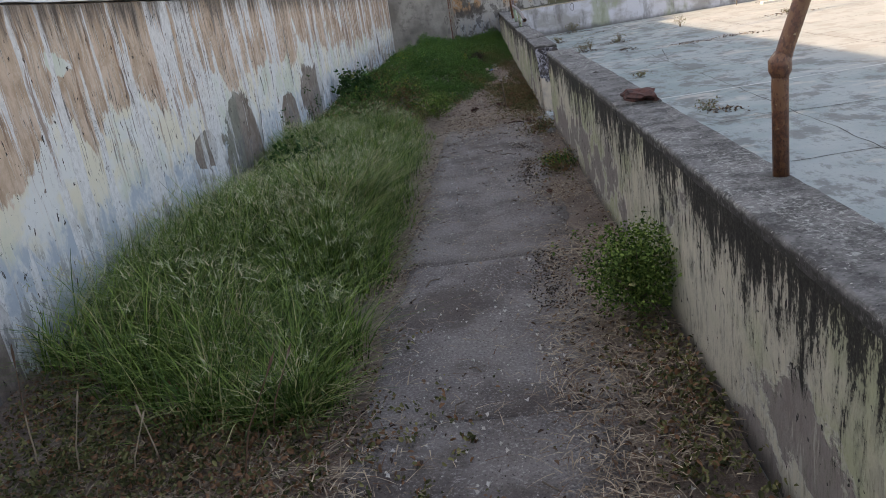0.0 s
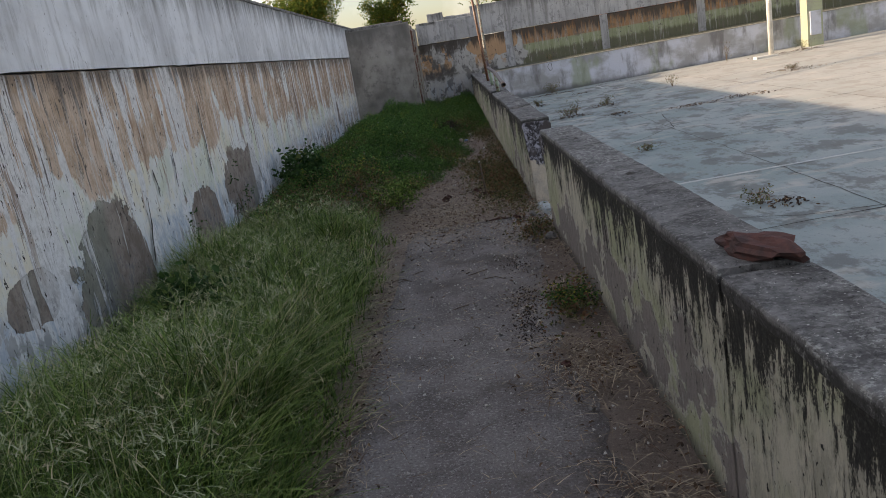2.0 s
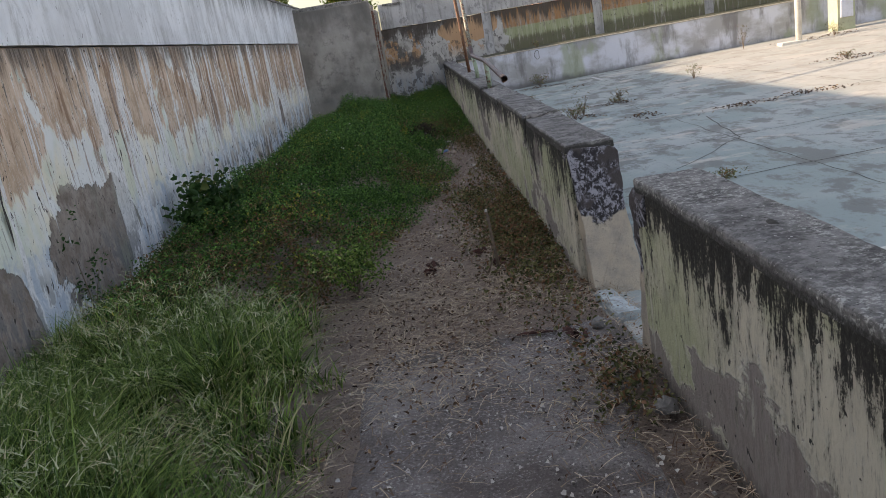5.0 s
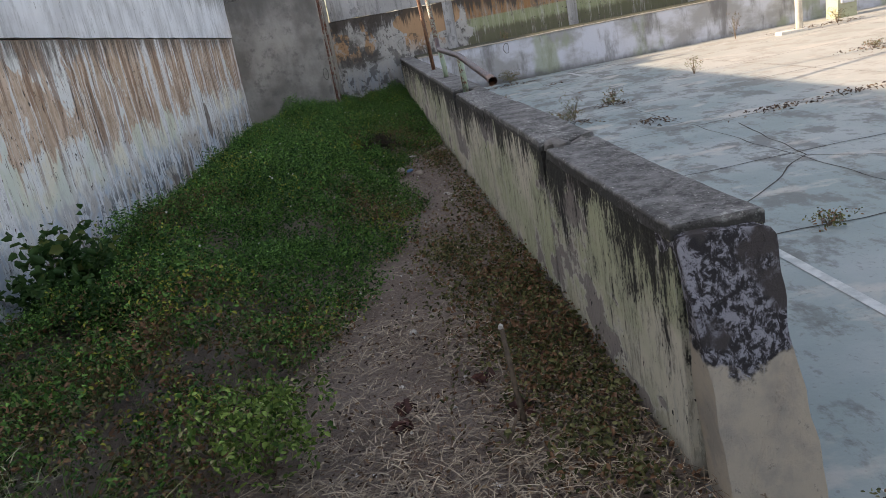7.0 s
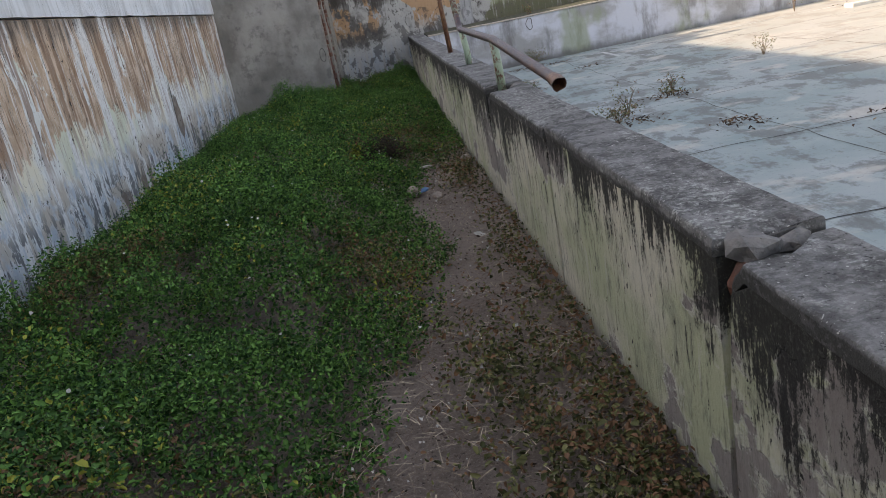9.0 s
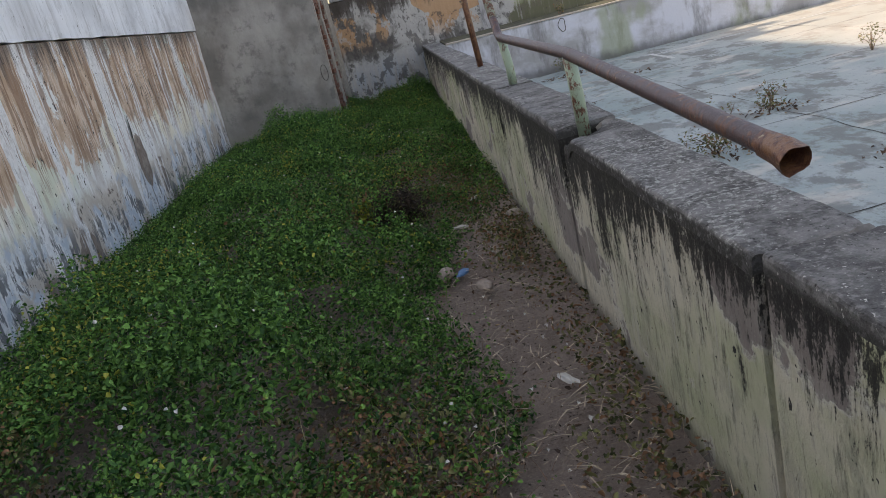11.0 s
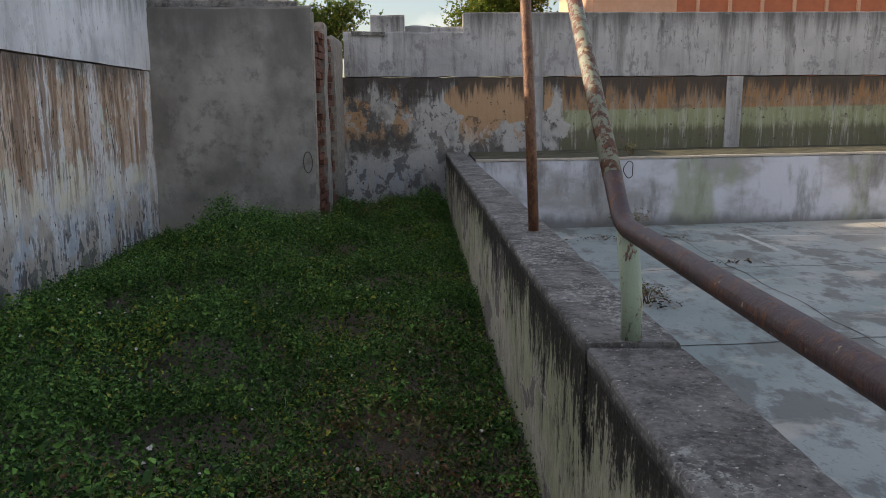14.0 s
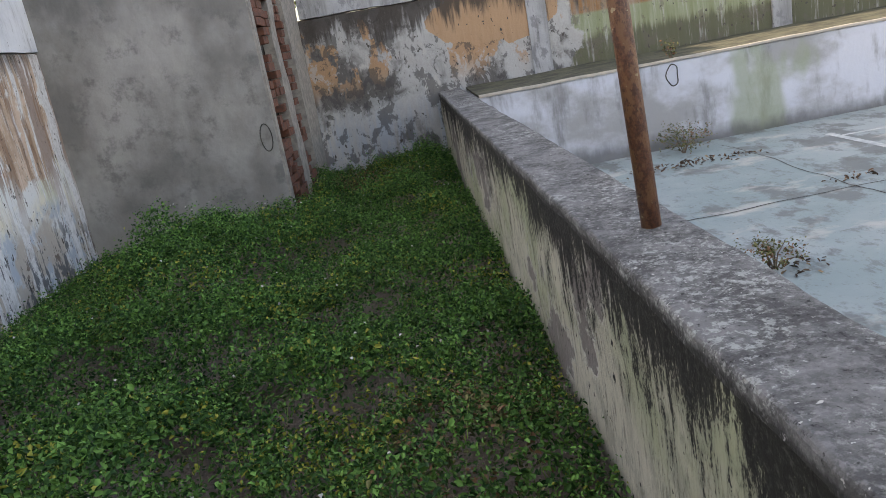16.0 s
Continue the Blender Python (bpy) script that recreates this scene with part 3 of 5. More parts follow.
def lump(name, at, size, mat, parent=None, label="", seed=0, rough=0.28, sub=2, turn=0.0):
    """An irregular stone or chunk resting with its foot at at."""
    bm = bmesh.new()
    bmesh.ops.create_icosphere(bm, subdivisions=sub, radius=0.5)
    rot = Matrix.Rotation(turn, 3, "Z")
    for v in bm.verts:
        k = 1 + rough * noise.noise(v.co * 2.3 + Vector((seed * 3.7, 0, 0))) + rough * 0.5 * noise.noise(v.co * 6 + Vector((0, seed, 0)))
        c = v.co * k
        c.x, c.y, c.z = c.x * size[0], c.y * size[1], max(c.z, -0.36) * size[2]
        v.co = rot @ c + Vector((at[0], at[1], at[2] + 0.36 * size[2]))
    return part(name, bm, mat, parent, label)


def empty(name, at, label="", category="", group="", kind=""):
    ob = new(name)
    ob.location = at
    return tagged(ob, label, category, group, kind)


def hang(child, parent):
    """Parent a mesh that was made in world metres."""
    child.parent = parent
    child.matrix_parent_inverse = Matrix.Translation(-parent.location)
    return child


# ---- structure ----
def left_x(s):
    return -2.52 - 0.0266 * s


def low_x(s):
    return 0.79 - 0.0242 * s if s < 9.8 else 0.68 - 0.0179 * s


def court_z(x, y):
    return -0.035 + 0.021 * (x - 0.8)


def lane_z(x, y):
    """Height of the trodden earth in the lane."""
    n = noise.noise(Vector((x * 1.3, y * 1.1, 0.3))) * 0.03 + noise.noise(Vector((x * 5, y * 5, 1.3))) * 0.012
    side = max(0.0, -0.9 - x) * 0.06
    return -0.012 + n * 0.6 + side


gx = [-1500, -300, -60, -15, -5] + list(np.arange(-3.2, 1.01, 0.07)) + [2.5, 15, 60, 300, 1500]
gy = [-1500, -300, -60, -15] + list(np.arange(-4.0, 28.01, 0.09)) + [40, 90, 300, 1500]
gv, gf = [], []
for yy in gy:
    for xx in gx:
        inside = -3.25 < xx < 0.72 and -4.1 < yy < 28.1
        gv.append((xx, yy, lane_z(xx, yy) if inside else -0.22))
for j in range(len(gy) - 1):
    for i in range(len(gx) - 1):
        k = j * len(gx) + i
        gf.append((k, k + 1, k + 1 + len(gx), k + len(gx)))
tagged(link_mesh("ground", gv, gf, MAT_SOIL, smooth=True), "dry brown earth of the lane and beyond", "ground", kind="structure")

# court: one concrete sheet with painted lines and open joints
cx = [0.60] + list(np.arange(1.2, 40.1, 1.2))
cy = list(np.arange(-6.0, 27.6, 1.2))
cv = [(x, y, court_z(x, y)) for y in cy for x in cx]
cf = [(j * len(cx) + i, j * len(cx) + i + 1, (j + 1) * len(cx) + i + 1, (j + 1) * len(cx) + i) for j in range(len(cy) - 1) for i in range(len(cx) - 1)]
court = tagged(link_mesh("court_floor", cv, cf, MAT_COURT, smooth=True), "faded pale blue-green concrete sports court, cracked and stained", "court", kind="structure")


def strip(name, pts, width, mat, parent, lift=0.004, wob=0.0, label=""):
    """A thin flat band on the court along pts."""
    dense = []
    for a, b in zip(pts, pts[1:]):
        n = max(2, int((Vector(b) - Vector(a)).length / 0.12))
        dense += [(a[0] + (b[0] - a[0]) * k / n, a[1] + (b[1] - a[1]) * k / n) for k in range(n)]
    dense.append(pts[-1])
    verts = []
    for i, (x, y) in enumerate(dense):
        a, b = Vector(dense[max(i - 1, 0)]), Vector(dense[min(i + 1, len(dense) - 1)])
        d = (b - a).normalized()
        n = Vector((-d.y, d.x))
        off = wob * noise.noise(Vector((x * 2.3, y * 2.3, 5)))
        w = width * (0.5 + (0.35 * noise.noise(Vector((x * 6, y * 6, 2))) if wob else 0))
        for s in (-1, 1):
            p = Vector((x, y)) + n * (off + s * w)
            verts.append((p.x, p.y, court_z(p.x, p.y) + lift))
    faces = [(2 * i, 2 * i + 1, 2 * i + 3, 2 * i + 2) for i in range(len(dense) - 1)]
    return link_mesh(name, verts, faces, mat, parent, label)


strip("painted_line", [(1.0, 10.16), (14, 10.2)], 0.06, MAT_LINE, court, label="white painted court line")
strip("painted_line", [(1.74, -4), (1.75, 12.3)], 0.06, MAT_LINE, court, label="white painted court line")
strip("painted_line", [(3.68, 24.9), (3.68, 23.8)], 0.07, MAT_LINE, court, label="white painted court line")
strip("painted_line", [(3.72, 24.72), (14, 23.6)], 0.05, MAT_LINE, court, label="white painted court line")
for k, y in enumerate((2.2, 6.2, 8.1, 12.5, 14.3, 16.3, 18.6, 20.7, 23.0)):
    strip("open_joint", [(0.85, y), (7, y + 0.1), (20, y - 0.1)], 0.012, MAT_CRACK, court, 0.003, 0.05)
for x in (2.9, 5.6, 9.0):
    strip("open_joint", [(x, -2), (x + 0.1, 10), (x - 0.05, 25.4)], 0.008, MAT_CRACK, court, 0.003, 0.05)
strip("crack", [(3.0, 14.2), (3.6, 13.5), (4.6, 12.6)], 0.008, MAT_CRACK, court, 0.003, 0.05)
strip("crack", [(2.0, 13.2), (3.0, 14.2), (3.3, 16.0)], 0.012, MAT_CRACK, court, 0.003, 0.05)
strip("crack", [(1.3, 9.0), (2.4, 8.3), (4.2, 8.0)], 0.008, MAT_CRACK, court, 0.003, 0.05)


# left boundary wall in two lifts
def left_at(s, a):
    return left_x(s) + a, s


wall_left = empty("wall_left", (-2.9, 10, 0), "tall boundary wall, limewash stained with rust and soot runs", "wall", kind="structure")
lower = block_profile(-0.25, 0.0, -0.2, 1.965, rows=22, chamfer=0.012)
# the unseen stretch past y 24.75 is added to keep the low sun out
hang(swept("lower_wall", left_at, -5.0, 27.7, 0.11, lower, 0.010, MAT_LEFT_LOW, seed=2.0), wall_left)
upper = block_profile(-0.25, 0.016, 1.975, 2.80, rows=8, chamfer=0.02)
hang(swept("upper_wall", left_at, -5.0, 27.7, 0.13, upper, 0.009, MAT_LEFT_UP, seed=7.0), wall_left)
hang(swept("coping", left_at, -5.0, 27.7, 0.15, block_profile(-0.27, 0.03, 2.79, 2.835, rows=1, chamfer=0.012), 0.008, MAT_COPING, seed=3.0), wall_left)


# cement-rendered cross wall that closes the lane on one side
def cross_at(s, a):
    return s, 24.57 - a


wall_cross = empty("wall_cross", (-2.3, 24.6, 0), "bare grey cement-rendered wall with a broken edge", "wall", kind="structure")
hang(swept("cement_wall", cross_at, -3.3, -1.37, 0.1, block_profile(-0.13, 0.0, -0.2, 2.66, rows=16, chamfer=0.03), 0.012, MAT_SLAB, seed=1.0), wall_cross)
hang(swept("coping", cross_at, -3.3, -1.52, 0.1, block_profile(-0.11, -0.02, 2.65, 2.73, rows=1, chamfer=0.02), 0.02, MAT_COPING, seed=5.0), wall_cross)
hang(swept("pale_edge", cross_at, -1.372, -1.35, 0.03, block_profile(-0.12, -0.005, -0.2, 2.6, rows=16, chamfer=0.02), 0.012, MAT_MORTAR, label="pale mortar edge", seed=5.0), wall_cross)


# far wall
def back_at(s, a):
    return s, 27.5 - a


wall_back = empty("wall_back", (8, 27.6, 0), "long boundary wall with soot, ochre and faded green paint", "wall", kind="structure")
# the hidden end left of the cross wall's edge is added against stray sun
hang(swept("lower_wall", back_at, -3.3, 40, 0.2, block_profile(-0.25, 0.0, -0.2, 2.0, rows=14, chamfer=0.015), 0.012, MAT_BACK_LOW, seed=4.0), wall_back)
hang(swept("upper_wall", back_at, 0.45, 40, 0.2, block_profile(-0.25, 0.02, 2.01, 2.93, rows=8, chamfer=0.02), 0.012, MAT_BACK_UP, seed=6.0), wall_back)
hang(swept("broken_upper_wall", back_at, -1.32, 0.448, 0.08, block_profile(-0.25, 0.02, 2.01, 2.66, rows=7, chamfer=0.03), 0.02, MAT_BACK_UP, seed=8.0), wall_back)
hang(swept("broken_block", back_at, -0.92, -0.42, 0.06, block_profile(-0.2, 0.0, 2.64, 2.90, rows=3, chamfer=0.03), 0.02, MAT_BACK_UP, seed=9.0), wall_back)
hang(swept("broken_block", back_at, -0.41, 0.447, 0.06, block_profile(-0.2, -0.02, 2.64, 2.74, rows=2, chamfer=0.03), 0.025, MAT_BACK_UP, seed=10.0), wall_back)
hang(swept("fallen_lintel", back_at, -1.2, -0.7, 0.06, block_profile(-0.05, 0.06, 2.60, 2.66, rows=1, chamfer=0.01), 0.012, MAT_COPING, seed=11.0), wall_back)
for x in (1.53, 4.55, 7.57, 10.6, 13.6, 16.6):
    hang(swept("pilaster", back_at, x - 0.12, x + 0.12, 0.06, block_profile(-0.01, 0.03, -0.1, 2.0, rows=12, chamfer=0.01), 0.008, MAT_BACK_UP, seed=x), wall_back)


# stepped seat along the far wall
def bench_at(s, a):
    return s, 25.72 - a


bench = empty("stepped_seat", (8, 26.5, 0), "worn whitewashed masonry terrace step along the far wall", "terrace step", kind="structure")
hang(swept("riser", bench_at, 0.53, 40.0, 0.2, block_profile(-1.74, 0.0, -0.2, 0.86, rows=8, chamfer=0.012, cols=4), 0.008, MAT_BENCH, seed=1.3, rise=0.0135), bench)
hang(swept("seat_top", bench_at, 0.53, 40.0, 0.2, block_profile(-1.73, -0.035, 0.855, 0.885, rows=1, chamfer=0.008, cols=6), 0.01, MAT_BENCHTOP, label="mossy black step top", seed=2.3, rise=0.0135), bench)
hang(swept("nosing", bench_at, 0.53, 40.0, 0.12, block_profile(-0.036, 0.016, 0.862, 0.890, rows=1, chamfer=0.008, cols=2), 0.007, MAT_PLASTER_END, label="pale worn edge", seed=1.9, rise=0.0135), bench)


# low wall between lane and court, in lengths with open joints
def low_at(s, a):
    return low_x(s) + a, s


low_wall = empty("wall_low", (0.6, 10, 0), "low rendered wall with black lichen runs and a weathered flat top", "wall", kind="structure")
for k, (s0, s1, h) in enumerate(((-5.0, 4.70, 0.875), (4.73, 9.13, 0.885), (10.37, 12.05, 0.865), (12.09, 14.0, 0.885), (14.04, 15.93, 0.87), (15.99, 17.92, 0.885), (17.96, 27.45, 0.885))):
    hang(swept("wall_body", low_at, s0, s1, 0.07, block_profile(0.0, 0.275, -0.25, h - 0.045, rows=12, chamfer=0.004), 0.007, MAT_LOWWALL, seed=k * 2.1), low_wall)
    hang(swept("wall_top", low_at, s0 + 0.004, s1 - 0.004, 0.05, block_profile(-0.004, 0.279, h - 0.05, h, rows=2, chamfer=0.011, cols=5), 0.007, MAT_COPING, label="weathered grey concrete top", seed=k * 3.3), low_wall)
for ob in [o for o in low_wall.children if o.name.startswith("wall_")]:
    for v in ob.data.vertices:
        for joint, far_side, reach_in, depth_in in ((15.96, False, 0.24, 0.15), (15.96, True, 0.05, 0.05), (14.02, True, 0.10, 0.03), (12.07, True, 0.05, 0.06), (12.07, False, 0.12, 0.10)):
            d = (v.co.y - joint) if far_side else (joint - v.co.y)
            if 0 < d < reach_in and v.co.z > 0.5:
                rag = 0.5 + 0.9 * noise.noise(Vector((v.co.x * 23, v.co.y * 19, joint)))
                lane = 1.0 - min(1.0, max(0.0, (v.co.x - low_x(joint) - 0.10) / 0.14)) if joint != 14.02 else 1.0
                k = (1 - d / reach_in) ** 0.7 * max(0.15, rag) * lane * (v.co.z - 0.5) / 0.38
                v.co.z -= depth_in * k
                v.co.y += (0.03 if far_side else -0.07) * k
# closing walls behind the viewer and far along the court
for nm, (x0, x1, y0, y1, h) in {"wall_south": (-3.2, 40, -5.4, -5.15, 2.9), "wall_east": (40, 40.25, -5.4, 27.6, 2.9)}.items():
    tagged(part(nm, box_bm(x0, x1, y0, y1, -0.22, h), MAT_BENCH), "plain stained boundary wall", "wall", kind="structure")

# path of poured concrete slabs
path = empty("pavement", (-0.2, 5, 0), "gritty worn concrete footpath in long slabs", "path", kind="structure")
for k, (y0, y1) in enumerate(((-4.0, 0.7), (0.71, 2.70), (2.715, 4.61), (4.63, 9.75))):
    ny, nx = max(6, int((y1 - y0) / 0.09)), 14
    verts, faces = [], []
    tilt = (0.004, 0.004, 0.007, 0.0)[k]
    for j in range(ny + 1):
        y = y0 + (y1 - y0) * j / ny
        xl = -0.80 + 0.07 * noise.noise(Vector((1, y * 1.7, 0)))
        xr = 0.36 + 0.10 * noise.noise(Vector((4, y * 1.5, 0))) + 0.05 * noise.noise(Vector((4, y * 5, 0)))
        if k == 3:
            xr = min(xr + 0.3 * max(0, y - 8.6), 0.62)
        if j == 1:
            y = y0 + 0.012
        for i in range(nx + 1):
            x = xl + (xr - xl) * i / nx
            edge = 1.0 if i in (0, nx) or j == 0 else 0.0
            lip = 0.022 if k == 3 else 0.0
            z = 0.018 + lip * (1 - j / ny) + tilt * (j / ny - 0.5) * 2 + 0.005 * noise.noise(Vector((x * 6, y * 6, k))) - edge * 0.05
            verts.append((x, y, z))
    for j in range(ny):
        for i in range(nx):
            a = j * (nx + 1) + i
            faces.append((a, a + 1, a + nx + 2, a + nx + 1))
    hang(link_mesh("slab", verts, faces, MAT_PATH, smooth=True), path)
# threshold in the gap of the low wall
hang(swept("threshold", low_at, 9.14, 10.36, 0.06, block_profile(0.02, 0.30, -0.2, -0.005, rows=2, chamfer=0.02), 0.012, MAT_COURT, label="chipped pale blue threshold"), path)


# ---- posts and rails ----
def bent(points, n=6):
    """Round off the corners of a polyline."""
    pts = [Vector(p) for p in points]
    out = [pts[0]]
    for a, b, c in zip(pts, pts[1:], pts[2:]):
        r = min((a - b).length, (c - b).length, 0.14) * 0.5
        p, q = b + (a - b).normalized() * r, b + (c - b).normalized() * r
        for k in range(n + 1):
            t = k / n
            out.append(p * (1 - t) ** 2 + b * 2 * t * (1 - t) + q * t * t)
    out.append(pts[-1])
    return out


rail = empty("broken_railing", (0.5, 18, 0.87), "bent rusty pipe handrail on short green posts, broken off", "railing")
hang(tube("handrail", bent([(0.468, 18.162, 1.355), (0.465, 18.0, 1.225), (0.505, 16.0, 1.2), (0.535, 14.12, 1.075)]), 0.029, MAT_RAIL, label="rusty brown bent pipe", wobble=0.04, cap=False), rail)
hang(tube("upright_pipe", [(0.504, 20.363, 3.125), (0.479, 18.871, 1.925), (0.468, 18.155, 1.350)], 0.030, MAT_UPPIPE, label="leaning pipe with peeling pale paint", wobble=0.05), rail)
hang(tube("torn_end", [(0.533, 14.16, 1.077), (0.535, 14.08, 1.072), (0.537, 14.03, 1.06)], [0.030, 0.034, 0.035], MAT_POLE, label="flattened torn pipe end", wobble=0.3, cap=False), rail)
hang(tube("post", [(0.502, 18.0, 0.86), (0.50, 18.0, 1.0), (0.478, 18.0, 1.21)], 0.031, MAT_STUB, label="flaking pale green stub post", wobble=0.03), rail)
hang(tube("post", [(0.522, 16.0, 0.80), (0.518, 16.0, 1.0), (0.508, 16.0, 1.19)], 0.031, MAT_STUB, label="flaking pale green stub post", wobble=0.03), rail)
pole = empty("rusty_pole", (0.485, 19.95, 0.88), "slender rusty iron pole set in the low wall", "pole")
hang(tube("shaft", [(0.485, 19.95, 0.86), (0.455, 19.95, 1.5), (0.42, 19.95, 2.1), (0.37, 19.95, 3.1)], 0.029, MAT_POLE, wobble=0.04), pole)
hang(lump("mortar_collar", (0.485, 19.95, 0.872), (0.12, 0.12, 0.03), MAT_COPING, seed=3), pole)
pole2 = empty("bent_pole", (0.962, 2.76, 0.87), "bent rusty iron pole with a swollen joint", "pole")
hang(tube("shaft", bent([(0.962, 2.76, 0.86), (0.957, 2.75, 1.27), (1.03, 2.75, 1.475), (1.24, 2.75, 2.1)]), 0.029, MAT_POLE, wobble=0.05), pole2)
hang(tube("joint", [(0.959, 2.752, 1.225), (0.957, 2.75, 1.25), (0.957, 2.75, 1.28), (0.968, 2.75, 1.31)], [0.027, 0.038, 0.039, 0.027], MAT_POLE, label="swollen welded joint", wobble=0.1), pole2)


# ---- broken brick return behind the cross wall ----
RNG = np.random.default_rng(7)
wall_return = empty("wall_return", (-1.45, 26, 0), "broken return wall of hollow red bricks with pale mortar bands", "wall", kind="structure")
hang(part("core", box_bm(-1.62, -1.47, 24.71, 27.49, -0.2, 2.42), MAT_CRACK), wall_return)
for y0, y1, h in ((25.46, 25.78, 2.58), (26.5, 27.48, 2.52)):
    hang(swept("mortar_band", lambda s, a: (-1.356 - a, s), y0, y1, 0.08, block_profile(-0.01, 0.10, -0.2, h, rows=18, chamfer=0.03), 0.02, MAT_MORTAR, label="pale mortar band", seed=y0), wall_return)

# ---- goal post and pillar by the far wall ----
post = empty("goal_post", (8.2, 23.73, court_z(8.2, 0)), "tall white painted steel post on the court", "post")
hang(tube("shaft", [(8.2, 23.73, 0.1), (8.2, 23.73, 3.6)], 0.07, MAT_WHITE), post)
hang(part("footing", box_bm(7.75, 8.32, 23.6, 23.86, 0.05, court_z(8, 0) + 0.06, 0.02), MAT_WHITE, label="low white concrete footing"), post)
pillar = empty("pillar", (9.8, 25.0, court_z(9.8, 0)), "square masonry pillar with pale green paint", "pillar")
hang(swept("shaft", lambda s, a: (s, 24.7 - a), 9.6, 10.02, 0.07, block_profile(-0.45, 0.0, 0.0, 3.5, rows=20, chamfer=0.02), 0.008, MAT_PILLAR), pillar)
hang(part("niche_frame", box_bm(9.66, 9.96, 24.66, 24.71, 0.45, 1.1, 0.02), MAT_BENCH, label="shallow arched niche plaster"), pillar)


# ---- plants ----
def blades(px, py, pz, height, lean, width, seg=3, curl=1.0, ang=None):
    """Bent grass blades as strips of quads."""
    n = len(px)
    ang = RNG.uniform(0, 2 * np.pi, n) if ang is None else ang
    dx, dy = np.cos(ang), np.sin(ang)
    wx, wy = -dy, dx
    v = np.zeros((n, (seg + 1) * 2, 3))
    for k in range(seg + 1):
        t = k / seg
        out = lean * t ** (1 + curl)
        up = height * (t - 0.25 * (lean / np.maximum(height, 0.01)) * t * t)
        w = width * (1 - 0.85 * t) * 0.5
        for s, side in ((0, -1), (1, 1)):
            v[:, 2 * k + s, 0] = px + dx * out + side * wx * w
            v[:, 2 * k + s, 1] = py + dy * out + side * wy * w
            v[:, 2 * k + s, 2] = pz + up
    base = (np.arange(n) * (seg + 1) * 2)[:, None, None]
    q = np.array([[2 * k, 2 * k + 1, 2 * k + 3, 2 * k + 2] for k in range(seg)])[None]
    return v.reshape(-1, 3), (base + q).reshape(-1, 4)


def leaves(centre, normal, length, width, fold=0.35):
    """Folded leaves: two quads on a midrib, tip narrowed."""
    n = len(centre)
    nrm = normal / np.linalg.norm(normal, axis=1, keepdims=True)
    r = RNG.normal(size=(n, 3))
    d = r - nrm * (r * nrm).sum(1, keepdims=True)
    d /= np.linalg.norm(d, axis=1, keepdims=True)
    s = np.cross(nrm, d)
    L, W = length[:, None], width[:, None]
    v = np.zeros((n, 6, 3))
    v[:, 0] = centre - d * L * 0.5
    v[:, 1] = centre + d * L * 0.5 - nrm * L * 0.12
    v[:, 2] = centre - d * L * 0.18 + s * W * 0.5 + nrm * W * fold
    v[:, 3] = centre + d * L * 0.28 + s * W * 0.36 + nrm * W * fold * 0.7
    v[:, 4] = centre - d * L * 0.18 - s * W * 0.5 + nrm * W * fold
    v[:, 5] = centre + d * L * 0.28 - s * W * 0.36 + nrm * W * fold * 0.7
    base = (np.arange(n) * 6)[:, None, None]
    q = np.array([[0, 2, 3, 1], [0, 1, 5, 4]])[None]
    return v.reshape(-1, 3), (base + q).reshape(-1, 4)


def join(chunks):
    vs, qs, n = [], [], 0
    for v, q in chunks:
        vs.append(v)
        qs.append(q + n)
        n += len(v)
    return np.concatenate(vs), np.concatenate(qs)


def field(x, y, scale, seed):
    """Smooth value noise over arrays, about -1 to 1."""
    r = np.random.default_rng(seed)
    tab = r.uniform(-1, 1, (64, 64))
    u, v = x * scale + 31.7, y * scale + 11.3
    i, j = np.floor(u).astype(int), np.floor(v).astype(int)
    fu, fv = u - i, v - j
    fu, fv = fu * fu * (3 - 2 * fu), fv * fv * (3 - 2 * fv)
    g = lambda a, b: tab[a % 64, b % 64]
    return (g(i, j) * (1 - fu) + g(i + 1, j) * fu) * (1 - fv) + (g(i, j + 1) * (1 - fu) + g(i + 1, j + 1) * fu) * fv


def scatter(n, x0, x1, y0, y1, keep):
    x, y = RNG.uniform(x0, x1, n), RNG.uniform(y0, y1, n)
    k = RNG.uniform(0, 1, n) < keep(x, y)
    return x[k], y[k]


def smooth(v, a, b):
    t = np.clip((v - a) / (b - a), 0, 1)
    return t * t * (3 - 2 * t)


def side_z(x):
    return np.maximum(0, -0.9 - x) * 0.06


# tall seeding grass beside the path
def grass_edge(y):
    return np.interp(y, [2.4, 2.9, 4.5, 6.5, 8.0, 9.0, 9.8, 10.4, 11.0], [-1.3, -0.92, -0.86, -0.84, -0.98, -1.0, -1.05, -1.25, -1.7])


def grass_keep(x, y):
    e = grass_edge(y) + 0.13 * field(x, y, 2.2, 3)
    k = smooth(x, e + 0.04, e - 0.16) * smooth(y + 0.55 * np.minimum(0, x + 1.1), 2.5, 3.0) * smooth(y, 11.0, 10.2)
    clump = 0.45 + 0.55 * smooth(field(x, y, 1.9, 5), -0.5, 0.35)
    return k * clump


def grass_h(x, y):
    h = 0.38 + 0.13 * field(x, y, 1.1, 8) + 0.07 * field(x, y, 3.0, 9)
    h = h * (0.62 + 0.38 * smooth(x, grass_edge(y), grass_edge(y) - 0.5))
    return h * (0.75 + 0.25 * smooth(x, -2.75, -2.2)) * (1 - 0.25 * smooth(y, 8.0, 10.0))


tcx, tcy = scatter(2600, -2.76, -0.6, 2.2, 11.2, grass_keep)
pick = RNG.integers(0, len(tcx), 62000)
